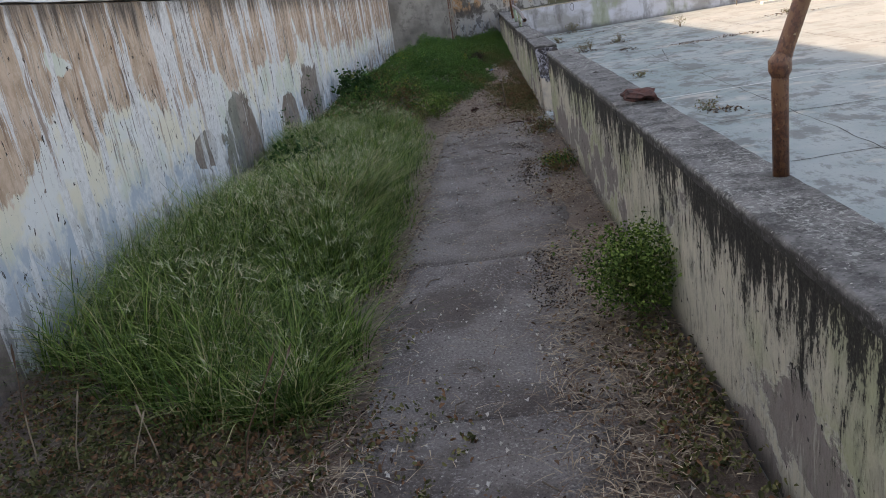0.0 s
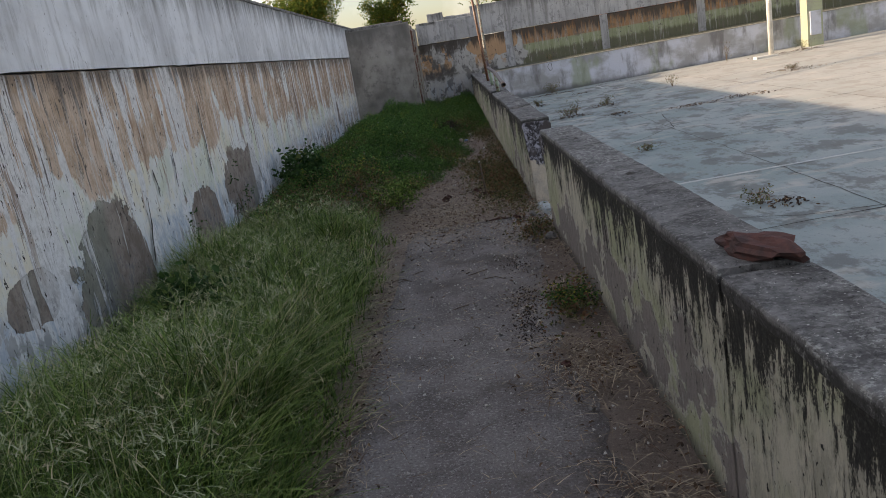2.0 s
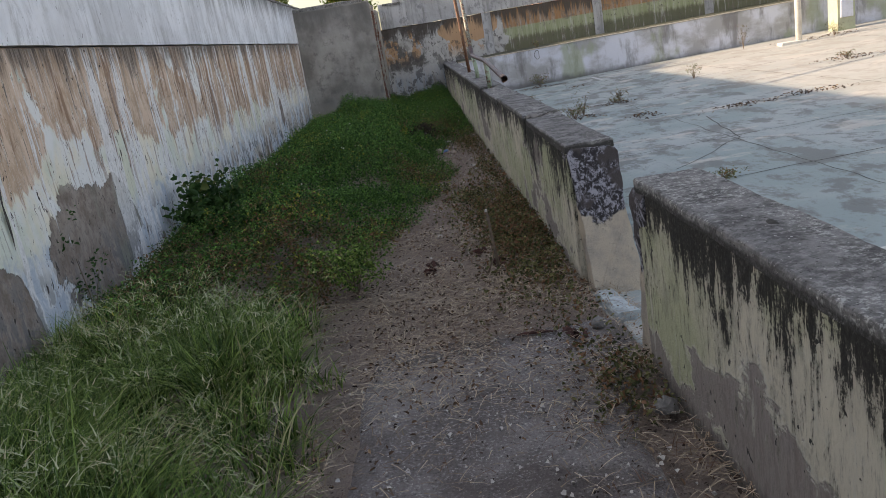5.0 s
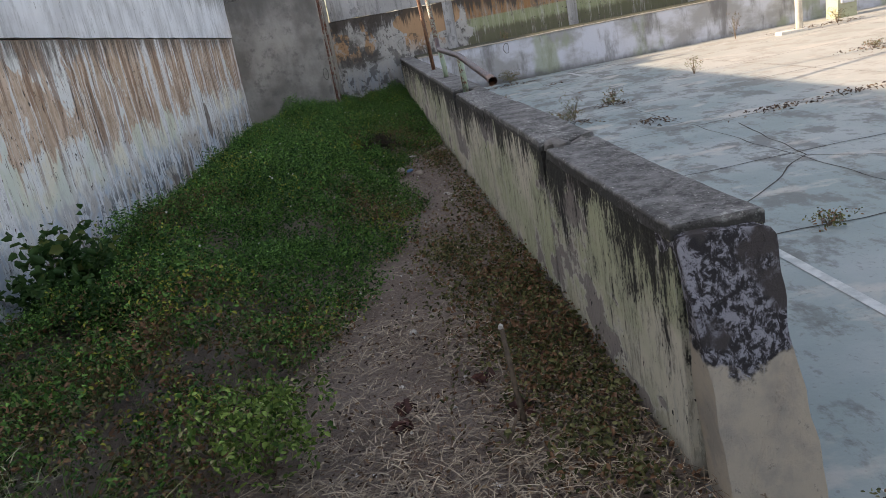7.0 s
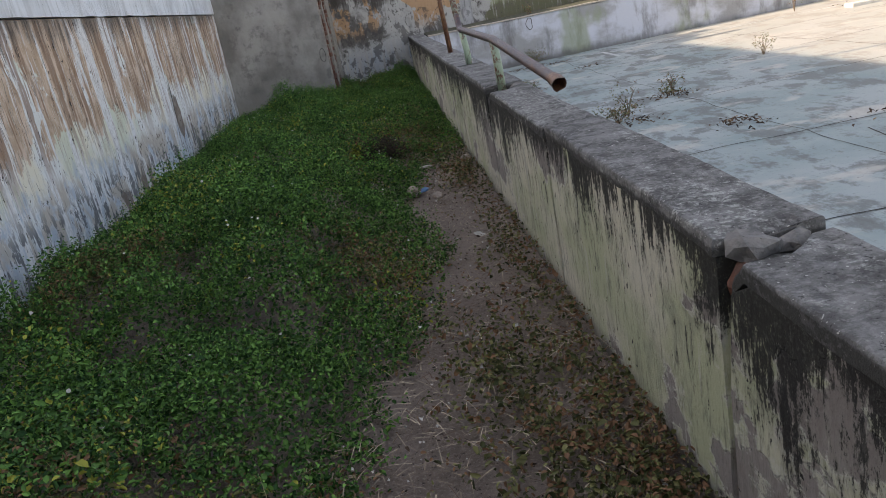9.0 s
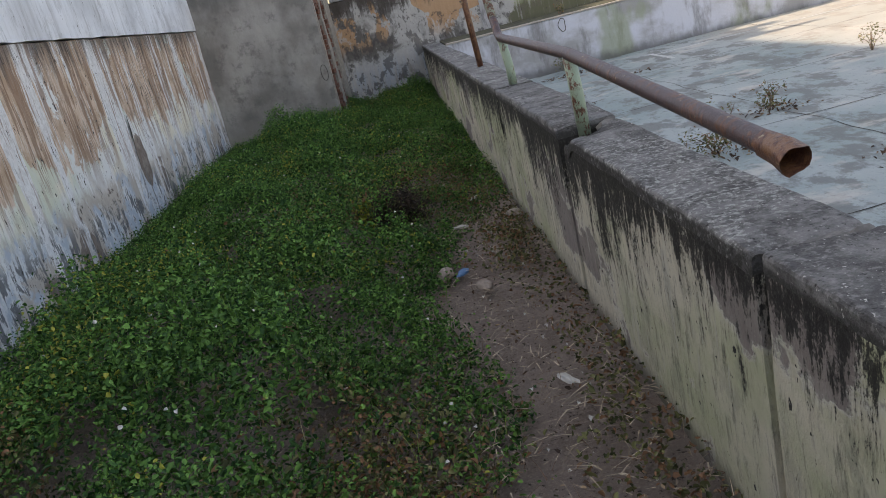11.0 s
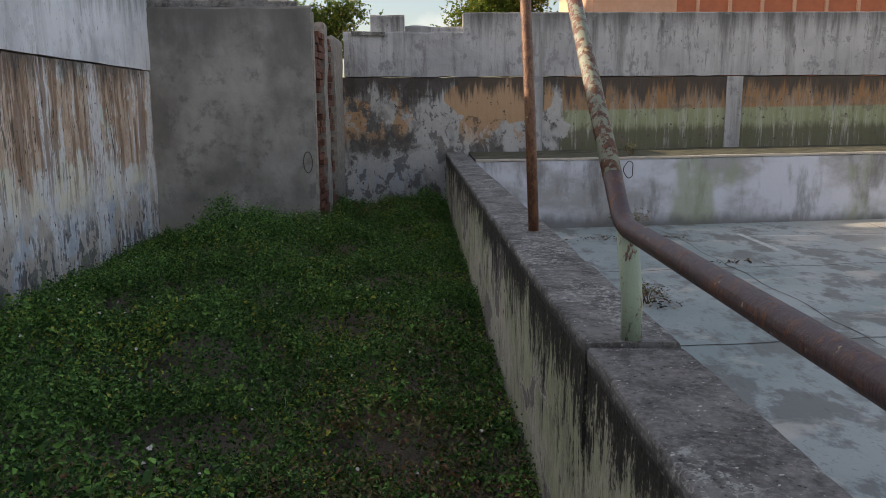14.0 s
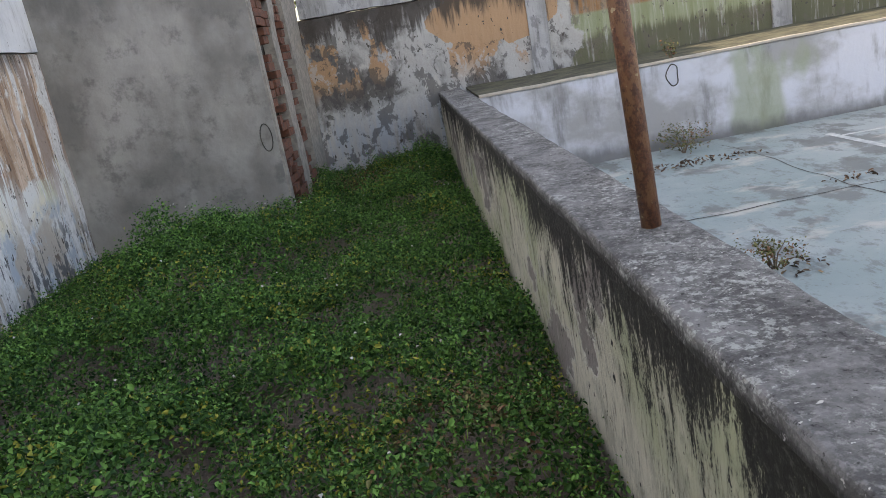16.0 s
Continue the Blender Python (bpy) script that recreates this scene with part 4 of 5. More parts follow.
spread_r = np.abs(RNG.normal(0, 0.075, len(pick)))
spread_a = RNG.uniform(0, 2 * np.pi, len(pick))
gxs, gys = tcx[pick] + spread_r * np.cos(spread_a), tcy[pick] + spread_r * np.sin(spread_a)
tuft_h = RNG.uniform(0.5, 1.4, len(tcx))[pick]
inside = gxs > -2.49 - 0.0266 * gys
gxs, gys, tuft_h, spread_a = gxs[inside], gys[inside], tuft_h[inside], spread_a[inside]
gh = grass_h(gxs, gys) * tuft_h * RNG.uniform(0.4, 1.1, len(gxs))
tall = mesh_soup("tall_grass", *blades(gxs, gys, side_z(gxs) - 0.01, gh, gh * RNG.uniform(0.35, 1.5, len(gxs)), RNG.uniform(0.006, 0.014, len(gxs)), 4, 0.9, spread_a + RNG.normal(0, 1.3, len(gxs))), MAT_GRASS)
tagged(tall, "dense knee-high green grass along the stained wall", "grass", kind="stuff")
# seed heads: thin spikes fanned from the tip of a stem
sx, sy = scatter(3400, -2.60, -0.7, 2.5, 10.8, grass_keep)
sh = grass_h(sx, sy) * RNG.uniform(0.85, 1.28, len(sx))
chunks = [blades(sx, sy, side_z(sx), sh, sh * 0.12, np.full(len(sx), 0.0035), 2, 0.2)]
for k in range(4):
    hgt = RNG.uniform(0.03, 0.09, len(sx))
    chunks.append(blades(sx + RNG.normal(0, 0.02, len(sx)), sy + RNG.normal(0, 0.02, len(sx)), side_z(sx) + sh * RNG.uniform(0.86, 0.97, len(sx)), hgt * 0.6, hgt * 1.1, np.full(len(sx), 0.0062), 2, 0.4))
tagged(mesh_soup("grass_seed_heads", *join(chunks), MAT_SEED), "pale feathery seed heads over the tall grass", "grass", kind="stuff")


# low creeping weeds that fill the far half of the lane
def weed_edge(y):
    return np.interp(y, [10.2, 10.9, 12, 12.8, 13.6, 14.6, 15.4, 16.0, 16.8, 17.6, 18.1, 18.6, 27.5],
                     [-1.25, -1.02, -0.86, -0.66, -0.34, -0.18, -0.22, -0.42, -0.30, -0.22, 0.05, 0.42, 0.42])


CLUMPS = [(random.uniform(-2.9, 0.3), random.uniform(10.6, 27.2), random.uniform(0.14, 0.42), random.uniform(0.06, 0.26)) for k in range(150)]


def weed_h(x, y):
    h = 0.065 + 0.08 * np.maximum(-0.5, field(x, y, 0.9, 21)) + 0.20 * np.maximum(0, field(x, y, 1.7, 22)) + 0.09 * np.maximum(0, field(x, y, 4.6, 23))
    for cx_, cy_, rx_, ry_, a in ((-1.25, 15.6, 0.8, 1.5, 0.24), (-2.1, 14.2, 0.7, 1.2, 0.08), (-1.3, 13.4, 0.5, 0.8, 0.16), (-1.95, 23.6, 0.6, 0.8, 0.2),
                                  (-1.5, 24.2, 0.35, 0.5, 0.16), (-2.2, 19.3, 0.9, 1.4, 0.16), (-0.9, 16.9, 0.6, 0.6, 0.12), (-1.6, 11.6, 0.8, 0.8, 0.10), (-0.6, 26.8, 0.8, 0.6, 0.12)):
        h = h + 1.15 * a * np.exp(-((x - cx_) / rx_) ** 2 - ((y - cy_) / ry_) ** 2)
    for cx_, cy_, r_, a in CLUMPS:
        h = h + a * np.maximum(0, 1 - ((x - cx_) ** 2 + (y - cy_) ** 2) / (r_ * r_)) ** 0.8
    e = weed_edge(y)
    h = h * (0.18 + 0.82 * smooth(x + 0.0266 * y, -2.52, -1.7))
    h = h * (0.48 + 1.0 * smooth(field(x, y, 2.6, 71) + 0.5 * field(x, y, 5.5, 72), -0.3, 0.35))
    h = np.where(h > 0.27, 0.27 + 0.45 * (h - 0.27), h)
    return np.maximum(h, 0.02) * (0.18 + 0.82 * smooth(x, e + 0.05, e - 0.5)) * (0.75 + 0.25 * smooth(y, 19.5, 17.5) + 0.3 * smooth(x, -0.4, -1.2))


def weed_keep(x, y):
    e = weed_edge(y) + 0.16 * field(x, y, 1.7, 25)
    k = smooth(x, e + 0.12, e - 0.12) * smooth(y, 10.1, 11.0) * (0.75 + 0.25 * smooth(weed_h(x, y), 0.04, 0.16))
    return k * (1 - 0.9 * np.exp(-((x + 0.55) / 0.24) ** 2 - ((y - 18.05) / 0.2) ** 2)) * (1 - 0.8 * np.exp(-((x + 1.28) / 0.26) ** 2 - ((y - 17.85) / 0.16) ** 2))


def fade_amount(x, y):
    """Where the weeds have browned."""
    f = smooth(y, 13.2, 11.8) * 0.6 + 0.55 * smooth(field(x, y, 0.8, 33), 0.45, 0.8)
    f = f + 0.55 * np.exp(-((x + 0.3) / 0.45) ** 2 - ((y - 18.9) / 0.7) ** 2) + 0.6 * np.exp(-((x + 0.75) / 0.6) ** 2 - ((y - 18.0) / 0.35) ** 2)
    f = f + 0.5 * np.exp(-((x + 0.15) / 0.25) ** 2 - ((y - 20.3) / 0.4) ** 2) + 0.35 * smooth(x, -0.3, 0.2) * smooth(y, 20, 18.6)
    f = f + 0.8 * np.exp(-((x + 0.55) / 0.35) ** 2 - ((y - 14.7) / 0.5) ** 2)
    return np.clip(f, 0, 0.93)


def sprigs(x, y, top, per, size, spread):
    """Leafy sprigs: leaves spaced along a short leaning stem."""
    n = len(x)
    ang = RNG.uniform(0, 2 * np.pi, n)
    el = RNG.uniform(0.15, 1.2, n)
    d = np.stack([np.cos(ang) * np.cos(el), np.sin(ang) * np.cos(el), np.sin(el)], 1)
    root = np.stack([x, y, top], 1)
    cs, ns, ls = [], [], []
    for k in range(per):
        t = (k + 0.5) / per
        c = root + d * (spread * t)[:, None] + RNG.normal(0, 0.012, (n, 3))
        cs.append(c)
        m = RNG.normal(0, 0.8, (n, 3))
        m[:, 2] += 1.0
        ns.append(m)
        ls.append(size * RNG.uniform(0.7, 1.25, n) * (1.1 - 0.45 * t))
    c, m, l = np.concatenate(cs), np.concatenate(ns), np.concatenate(ls)
    return leaves(c, m, l, l * RNG.uniform(0.42, 0.72, len(l)))


wx_, wy_ = scatter(86000, -3.2, 0.45, 10.0, 27.45, weed_keep)
in_lane = wx_ > -2.50 - 0.0266 * wy_
wx_, wy_ = wx_[in_lane], wy_[in_lane]
top = weed_h(wx_, wy_)
zt = side_z(wx_) - 0.02 + top * np.sqrt(RNG.uniform(0.25, 1.0, len(wx_)))
faded = RNG.uniform(0, 1, len(wx_)) < fade_amount(wx_, wy_)
g_ = ~faded
v1 = sprigs(wx_[g_], wy_[g_], zt[g_], 7, RNG.uniform(0.016, 0.033, g_.sum()), RNG.uniform(0.05, 0.18, g_.sum()))
creeper = tagged(mesh_soup("creeping_weeds", *v1, MAT_CREEPER), "thick green creeping weeds covering the lane", "weeds", kind="stuff")
f_ = faded
v2 = sprigs(wx_[f_], wy_[f_], zt[f_] * 0.9, 6, RNG.uniform(0.017, 0.034, f_.sum()), RNG.uniform(0.06, 0.16, f_.sum()))
tagged(mesh_soup("fading_weeds", *v2, MAT_FADED), "browning thin weeds among the green", "weeds", kind="stuff")
fx, fy = scatter(700, -2.9, 0.3, 12.0, 27.0, weed_keep)
fz = side_z(fx) + weed_h(fx, fy) + RNG.uniform(0.03, 0.09, len(fx))
k_ = RNG.uniform(0, 1, len(fx)) < 0.5
tagged(mesh_soup("weed_flowers", *leaves(np.stack([fx, fy, fz], 1)[k_], RNG.normal(0, 0.4, (k_.sum(), 3)) + [0, 0, 1], np.full(k_.sum(), 0.017), np.full(k_.sum(), 0.017)), MAT_PAPER), "tiny pale flowers dotted over the weeds", "flowers", kind="stuff")
# thin grass wisps standing over the weeds
bx, by = scatter(5200, -2.9, 0.4, 10.2, 27.3, weed_keep)
bh = RNG.uniform(0.05, 0.16, len(bx))
tagged(mesh_soup("grass_wisps", *blades(bx, by, side_z(bx) + weed_h(bx, by) * 0.7, bh, bh * 0.6, np.full(len(bx), 0.004), 2), MAT_GRASS), "thin grass wisps among the weeds", "grass", kind="stuff")


# straw, dead weeds and grit on the trodden strip
def straw_keep(x, y):
    right = smooth(x, -0.05, 0.35) * smooth(y, 10.2, 9.4) * (0.10 + 0.90 * smooth(field(x, y, 1.9, 41) + 0.4 * field(x, y, 5.0, 42), -0.1, 0.4))
    swath = np.exp(-((x + 0.42) / 0.42) ** 2 - ((y - 9.9) / 0.85) ** 2) * 1.2
    near = smooth(y + 0.55 * np.minimum(0, x + 1.1), 3.1, 2.3) * smooth(x, -0.45, -0.9) * smooth(y, 4.6, 3.8)
    far = smooth(y, 9.6, 10.6) * smooth(y, 18.6, 17.4) * smooth(x, weed_edge(y) - 0.3, weed_edge(y) + 0.1) * (0.12 + 0.5 * smooth(field(x, y, 1.4, 45), 0.0, 0.6) + 0.3 * smooth(y, 12.4, 11.0))
    edge = np.exp(-((x - grass_edge(y) - 0.06) / 0.12) ** 2) * smooth(y, 9.5, 8.5) * 0.6
    right = right + 0.9 * np.exp(-((x - 0.28) / 0.16) ** 2) * smooth(y, 1.8, 2.4) * smooth(y, 5.4, 4.2)
    clear = 1 - 0.85 * np.exp(-((x - 0.35) / 0.3) ** 2 - ((y - 9.5) / 0.3) ** 2)
    return np.clip((right + swath + near + far + edge + 0.035) * clear, 0, 1)


tx, ty = scatter(170000, -2.7, 0.68, 0.5, 18.6, straw_keep)
tl = RNG.uniform(0.02, 0.07, len(tx)) + 0.12 * RNG.uniform(0, 1, len(tx)) ** 3
flat = RNG.uniform(0.0, 0.28, len(tx))
tagged(mesh_soup("dry_straw", *blades(tx, ty, np.full(len(tx), 0.03) + RNG.uniform(0, 0.035, len(tx)), tl * flat, tl, RNG.uniform(0.003, 0.0065, len(tx)), 3, 0.1), MAT_STRAW), "dry straw and mown stalks littering the path", "straw", kind="stuff")
dx_, dy_ = scatter(34000, -2.7, 0.66, 0.5, 18.4, straw_keep)
dl = RNG.uniform(0.010, 0.032, len(dx_))
tagged(mesh_soup("leaf_litter", *leaves(np.stack([dx_, dy_, np.full(len(dx_), 0.034) + RNG.uniform(0, 0.02, len(dx_))], 1), RNG.normal(0, 0.35, (len(dx_), 3)) + [0, 0, 1], dl, dl * 0.5), MAT_DEADLEAF), "brown dead leaf litter on the earth strip", "leaf litter", kind="stuff")


def under_wall(x, y):
    """Withered low weeds along the foot of the low wall."""
    a = 0.7 * np.exp(-((x - 0.62) / 0.17) ** 2 - ((y - 2.6) / 0.75) ** 2)
    b = 1.3 * np.exp(-((x - 0.27) / 0.25) ** 2 - ((y - 11.7) / 1.2) ** 2)
    c = 0.8 * np.exp(-((x - 0.45) / 0.13) ** 2 - ((y - 7.0) / 0.3) ** 2) + 0.7 * np.exp(-((x - 0.42) / 0.13) ** 2 - ((y - 9.0) / 0.3) ** 2)
    d = 0.35 * np.exp(-((x - 0.3) / 0.15) ** 2 - ((y - 14.5) / 1.2) ** 2) + 0.5 * np.exp(-((x - 0.2) / 0.2) ** 2 - ((y - 17.2) / 0.6) ** 2) + 0.4 * np.exp(-((x + 0.05) / 0.2) ** 2 - ((y - 13.2) / 0.8) ** 2)
    e = 0.8 * np.exp(-((x + 1.7) / 0.8) ** 2 - ((y - 2.5) / 0.55) ** 2) + 0.8 * np.exp(-((x + 2.35) / 0.3) ** 2 - ((y - 3.3) / 0.6) ** 2)
    return np.clip(a + b + c + d + e, 0, 1)


ux, uy = scatter(80000, -2.60, 0.68, 1.4, 18.4, under_wall)
uz = 0.02 + RNG.uniform(0, 0.07, len(ux)) * under_wall(ux, uy)
tagged(mesh_soup("withered_weeds", *sprigs(ux, uy, uz, 6, RNG.uniform(0.016, 0.036, len(ux)), RNG.uniform(0.05, 0.13, len(ux))), MAT_FADED), "withered low weeds at the foot of the low wall", "weeds", kind="stuff")
# black crumbs of lichen and rotted leaf along the slab edge
def crumb_keep(x, y):
    e = 0.20 + 0.10 * field(x * 0, y, 1.3, 51)
    return np.clip(np.exp(-((x - e) / 0.09) ** 2) * smooth(field(x, y, 2.2, 52), -0.2, 0.3) * smooth(y, 9.8, 9.0) + 0.004 * smooth(y, 18, 16), 0, 1)


kx, ky = scatter(110000, -0.85, 0.62, 1.2, 18.0, crumb_keep)
kl = RNG.uniform(0.005, 0.014, len(kx))
tagged(mesh_soup("dark_crumbs", *leaves(np.stack([kx, ky, 0.028 + RNG.uniform(0, 0.014, len(kx))], 1), RNG.normal(0, 0.7, (len(kx), 3)) + [0, 0, 1], kl, kl * 0.8, 0.6), MAT_TANGLE), "black crumbs of rotted leaf along the slab edge", "leaf litter", kind="stuff")
# pale grit on the slabs
qx, qy = scatter(4200, -0.85, 0.55, 0.3, 18.0, lambda x, y: 0.25 + 0.6 * smooth(y, 11, 9.5) * smooth(x, -0.8, -0.5))
ql = 0.005 + 0.02 * RNG.uniform(0, 1, len(qx)) ** 3
tagged(mesh_soup("grit", *leaves(np.stack([qx, qy, np.full(len(qx), 0.032)], 1), RNG.normal(0, 0.3, (len(qx), 3)) + [0, 0, 1], ql, ql, 0.5), MAT_PAPER), "pale grit and pebbles scattered on the path", "grit", kind="stuff")


def bush(name, at, radius, height, n, per, size, mat, label, category="bush", stems=7, group=""):
    """Stems fanned from a root, with leafy sprigs about them."""
    ob = empty(name, at, label, category, group)
    pts = []
    for k in range(stems):
        a = 2 * math.pi * k / stems + 0.4 * random.random()
        r = radius * (0.25 + 0.6 * random.random())
        h = height * (0.55 + 0.45 * random.random())
        tip = Vector((r * math.cos(a), r * math.sin(a), h))
        mid = Vector((tip.x * 0.35, tip.y * 0.35, h * 0.6))
        tube("stem", [(0, 0, -0.02), mid, tip], [0.006, 0.004, 0.002], MAT_TWIG, ob, sides=5)
        pts += [(mid, 0.5), (tip, 0.4), ((mid + tip) / 2, 0.5)]
    sel = RNG.integers(0, len(pts), n)
    base = np.array([tuple(p) for p, _ in pts])[sel] + RNG.normal(0, 1, (n, 3)) * np.array([radius * 0.28, radius * 0.28, height * 0.2])
    base[:, 2] = np.clip(base[:, 2], 0.02, height * 1.1)
    v = sprigs(base[:, 0], base[:, 1], base[:, 2], per, np.full(n, size), np.full(n, size * 2.6))
    mesh_soup("foliage", *v, mat, ob)
    return ob


bush("broadleaf_shrub", (-2.5, 13.15, 0.05), 0.34, 0.5, 150, 5, 0.085, MAT_DARKLEAF, "dark green broad-leaved shrub against the wall", "shrub", 9)
bush("broadleaf_shrub", (-2.0, 12.75, 0.03), 0.4, 0.36, 150, 5, 0.06, MAT_DARKLEAF, "low dark green shrub beside the wall weeds", "shrub", 8)
bush("broadleaf_weed", (-2.2, 7.6, 0.05), 0.28, 0.3, 60, 4, 0.09, MAT_DARKLEAF, "small broad-leaved weed in the grass", "weed", 6)
bush("feathery_bush", (0.56, 3.55, 0.0), 0.3, 0.42, 900, 6, 0.022, MAT_GRASS, "feathery green weed against the low wall", "weed", 10)
bush("feathery_bush", (0.44, 7.02, 0.0), 0.17, 0.10, 150, 5, 0.02, MAT_CREEPER, "small flat green weed at the wall foot", "weed", 6)
bush("withered_bush", (-0.53, 17.93, 0.0), 0.25, 0.28, 1000, 6, 0.022, MAT_TANGLE, "dark withered tangle of a dead weed", "dead bush", 12)
bush("withered_bush", (-1.36, 17.9, 0.03), 0.26, 0.2, 700, 6, 0.03, MAT_TANGLE, "dark withered tangle of a dead weed", "dead bush", 10)
bush("yellow_weed", (-0.75, 17.9, 0.02), 0.08, 0.28, 60, 6, 0.03, MAT_YELLOW, "thin yellowing weed sprig beside the dead tangle", "weed", 4)
bush("yellow_weed", (0.98, 9.95, court_z(0.98, 9.95)), 0.2, 0.03, 150, 4, 0.018, MAT_FADED, "flat withered weed at the gap in the low wall", "weed", 7)
bush("young_weed", (-0.95, 10.9, 0.0), 0.3, 0.34, 260, 6, 0.028, MAT_GRASS, "bright green young weed at the path edge", "weed", 8)
for k, (x, y, r, h) in enumerate(((-2.72, 10.9, 0.12, 0.75), (-2.75, 9.4, 0.1, 0.55))):
    bush("wall_sapling", (x, y, 0.03), r, h, 34, 4, 0.035, MAT_DARKLEAF, "thin leafy sapling against the stained wall", "weed", 3)
for x, y, h, n in ((2.14, 18.4, 0.32, 26), (2.2, 12.5, 0.06, 40), (4.7, 20.6, 0.25, 40), (7.4, 24.9, 0.5, 50), (2.85, 19.1, 0.08, 40), (2.45, 25.35, 0.26, 160), (1.68, 21.8, 0.14, 70), (1.95, 18.15, 0.14, 120), (2.95, 19.3, 0.2, 40), (2.3, 8.85, 0.1, 40), (6.9, 19.3, 0.1, 60), (9.1, 23.9, 0.25, 90)):
    bush("court_weed", (x, y, court_z(x, y)), 0.16 + 0.1 * (n > 80), h, n, 5, 0.022, MAT_FADED, "scraggly weed growing from a court joint", "weed", 6, group="weeds in the court joints")


def debris(at, rx, ry, n, mat, label, name="leaf_pile", category="leaf pile"):
    x, y = RNG.normal(0, rx, n), RNG.normal(0, ry, n)
    z = RNG.uniform(0.004, 0.05, n) * np.exp(-(x / rx) ** 2 / 3 - (y / ry) ** 2 / 3)
    l = RNG.uniform(0.02, 0.055, n)
    ob = mesh_soup(name, *leaves(np.stack([x, y, z + 0.004], 1), RNG.normal(0, 0.5, (n, 3)) + [0, 0, 1], l, l * 0.4), mat)
    ob.location = (at[0], at[1], court_z(at[0], at[1]))
    return tagged(ob, label, category, "dead leaves on the court", "stuff")


for x, y, rx, ry, n in ((2.35, 24.75, 0.38, 0.07, 150), (2.74, 17.05, 0.12, 0.12, 90), (2.84, 19.05, 0.2, 0.1, 80), (2.45, 8.72, 0.1, 0.08, 70), (3.0, 23.25, 0.12, 0.03, 30), (2.0, 18.0, 0.2, 0.12, 80), (3.86, 16.3, 0.2, 0.1, 90), (4.85, 16.35, 0.3, 0.1, 110), (6.9, 19.2, 0.4, 0.2, 120), (9.0, 23.9, 0.5, 0.2, 160), (1.75, 21.75, 0.12, 0.06, 40)):
    debris((x, y), rx, ry, n, MAT_DEADLEAF, "brown dead leaves drifted on the court")

# dry stalks in the foreground and a planted stick
for k, (x, y, h, lx, ly) in enumerate(((-2.1, 2.6, 0.5, 0.02, 0.05), (-1.87, 2.5, 0.34, 0.06, 0.05), (-1.16, 2.4, 0.42, 0.16, 0.1), (-1.13, 2.7, 0.32, 0.1, 0.12), (-1.5, 2.5, 0.26, -0.08, 0.08), (-1.62, 2.45, 0.24, 0.05, 0.1))):
    st = empty("dry_stalk", (x, y, 0), "pale dry grass stalk standing at the grass edge", "stalk", "dry stalks")
    tube("stem", [(0, 0, -0.02), (lx * 0.4, ly * 0.4, h * 0.55), (lx, ly, h)], [0.004, 0.0035, 0.002], MAT_STRAW, st, sides=5)
    tube("seed_spike", [(lx, ly, h), (lx * 1.15, ly * 1.15, h * 1.12), (lx * 1.25, ly * 1.3, h * 1.2)], [0.003, 0.006, 0.001], MAT_STRAW, st, sides=5)
stick = empty("upright_stick", (0.02, 10.88, 0), "thin grey stick standing upright in the earth", "stick")
tube("shaft", [(0.02, -0.02, -0.05), (0.0, 0, 0.2), (-0.015, 0.0, 0.44)], [0.013, 0.011, 0.009], MAT_TWIG, stick, sides=7, wobble=0.2)
lump("pale_tip", (-0.016, 0.0, 0.43), (0.022, 0.022, 0.03), MAT_PAPER, stick, seed=4, sub=1)
twig = empty("forked_twig", (-0.05, 10.7, 0.02), "small forked dead twig on the path", "twig")
tube("branch", [(-0.1, 0, 0.0), (0, 0.02, 0.04), (0.06, 0.03, 0.16)], [0.009, 0.008, 0.004], MAT_TWIG, twig, sides=6, wobble=0.2)
tube("side_branch", [(0, 0.02, 0.04), (-0.05, 0.05, 0.10), (-0.10, 0.06, 0.12)], [0.006, 0.005, 0.003], MAT_TWIG, twig, sides=6, wobble=0.2)
for k in range(34):
    y = random.uniform(1.6, 9.5)
    x, a, L = random.uniform(-0.75, 0.55), random.uniform(0, 6.3), random.uniform(0.05, 0.2)
    tw = tube("twig", [(0, 0, 0), (L * 0.5 * math.cos(a), L * 0.5 * math.sin(a), 0.012), (L * math.cos(a + 0.3), L * math.sin(a + 0.3), 0.004)], 0.0035, MAT_TWIG, sides=5)
    tw.location = (x, y, 0.026)
    tagged(tw, "small dry twig lying on the path", "twig", "twigs on the path")

# stones and litter
for k, (x, y, s, m, lab) in enumerate(((0.29, 17.65, 0.10, MAT_STONE, "pale rounded stone on the earth strip"), (-0.275, 16.72, 0.10, MAT_STONE, "pale rounded stone on the earth strip"), (-0.08, 16.4, 0.09, MAT_STONE, "pale rounded stone on the earth strip"),
                                       (0.35, 12.3, 0.045, MAT_PAPER, "small white stone on the earth strip"), (0.05, 11.9, 0.04, MAT_STONE, "small grey stone on the earth strip"), (-0.35, 12.0, 0.04, MAT_PAPER, "small white stone on the earth strip"),
                                       (0.5, 8.7, 0.09, MAT_RUBBLE, "flat grey rubble chip by the low wall"), (0.44, 9.65, 0.08, MAT_RUBBLE, "flat grey rubble chip by the low wall"), (0.28, 6.1, 0.05, MAT_REDROCK, "small brown stone on the path"), (0.1, 5.2, 0.04, MAT_RUBBLE, "small grey stone on the path"), (0.33, 5.6, 0.035, MAT_RUBBLE, "small grey stone on the path"))):
    tagged(lump("stone", (0, 0, 0), (s * 1.3, s, s * 0.75), m, seed=k, turn=k * 1.1), lab, "stone", "stones in the lane").location = (x, y, 0.018)
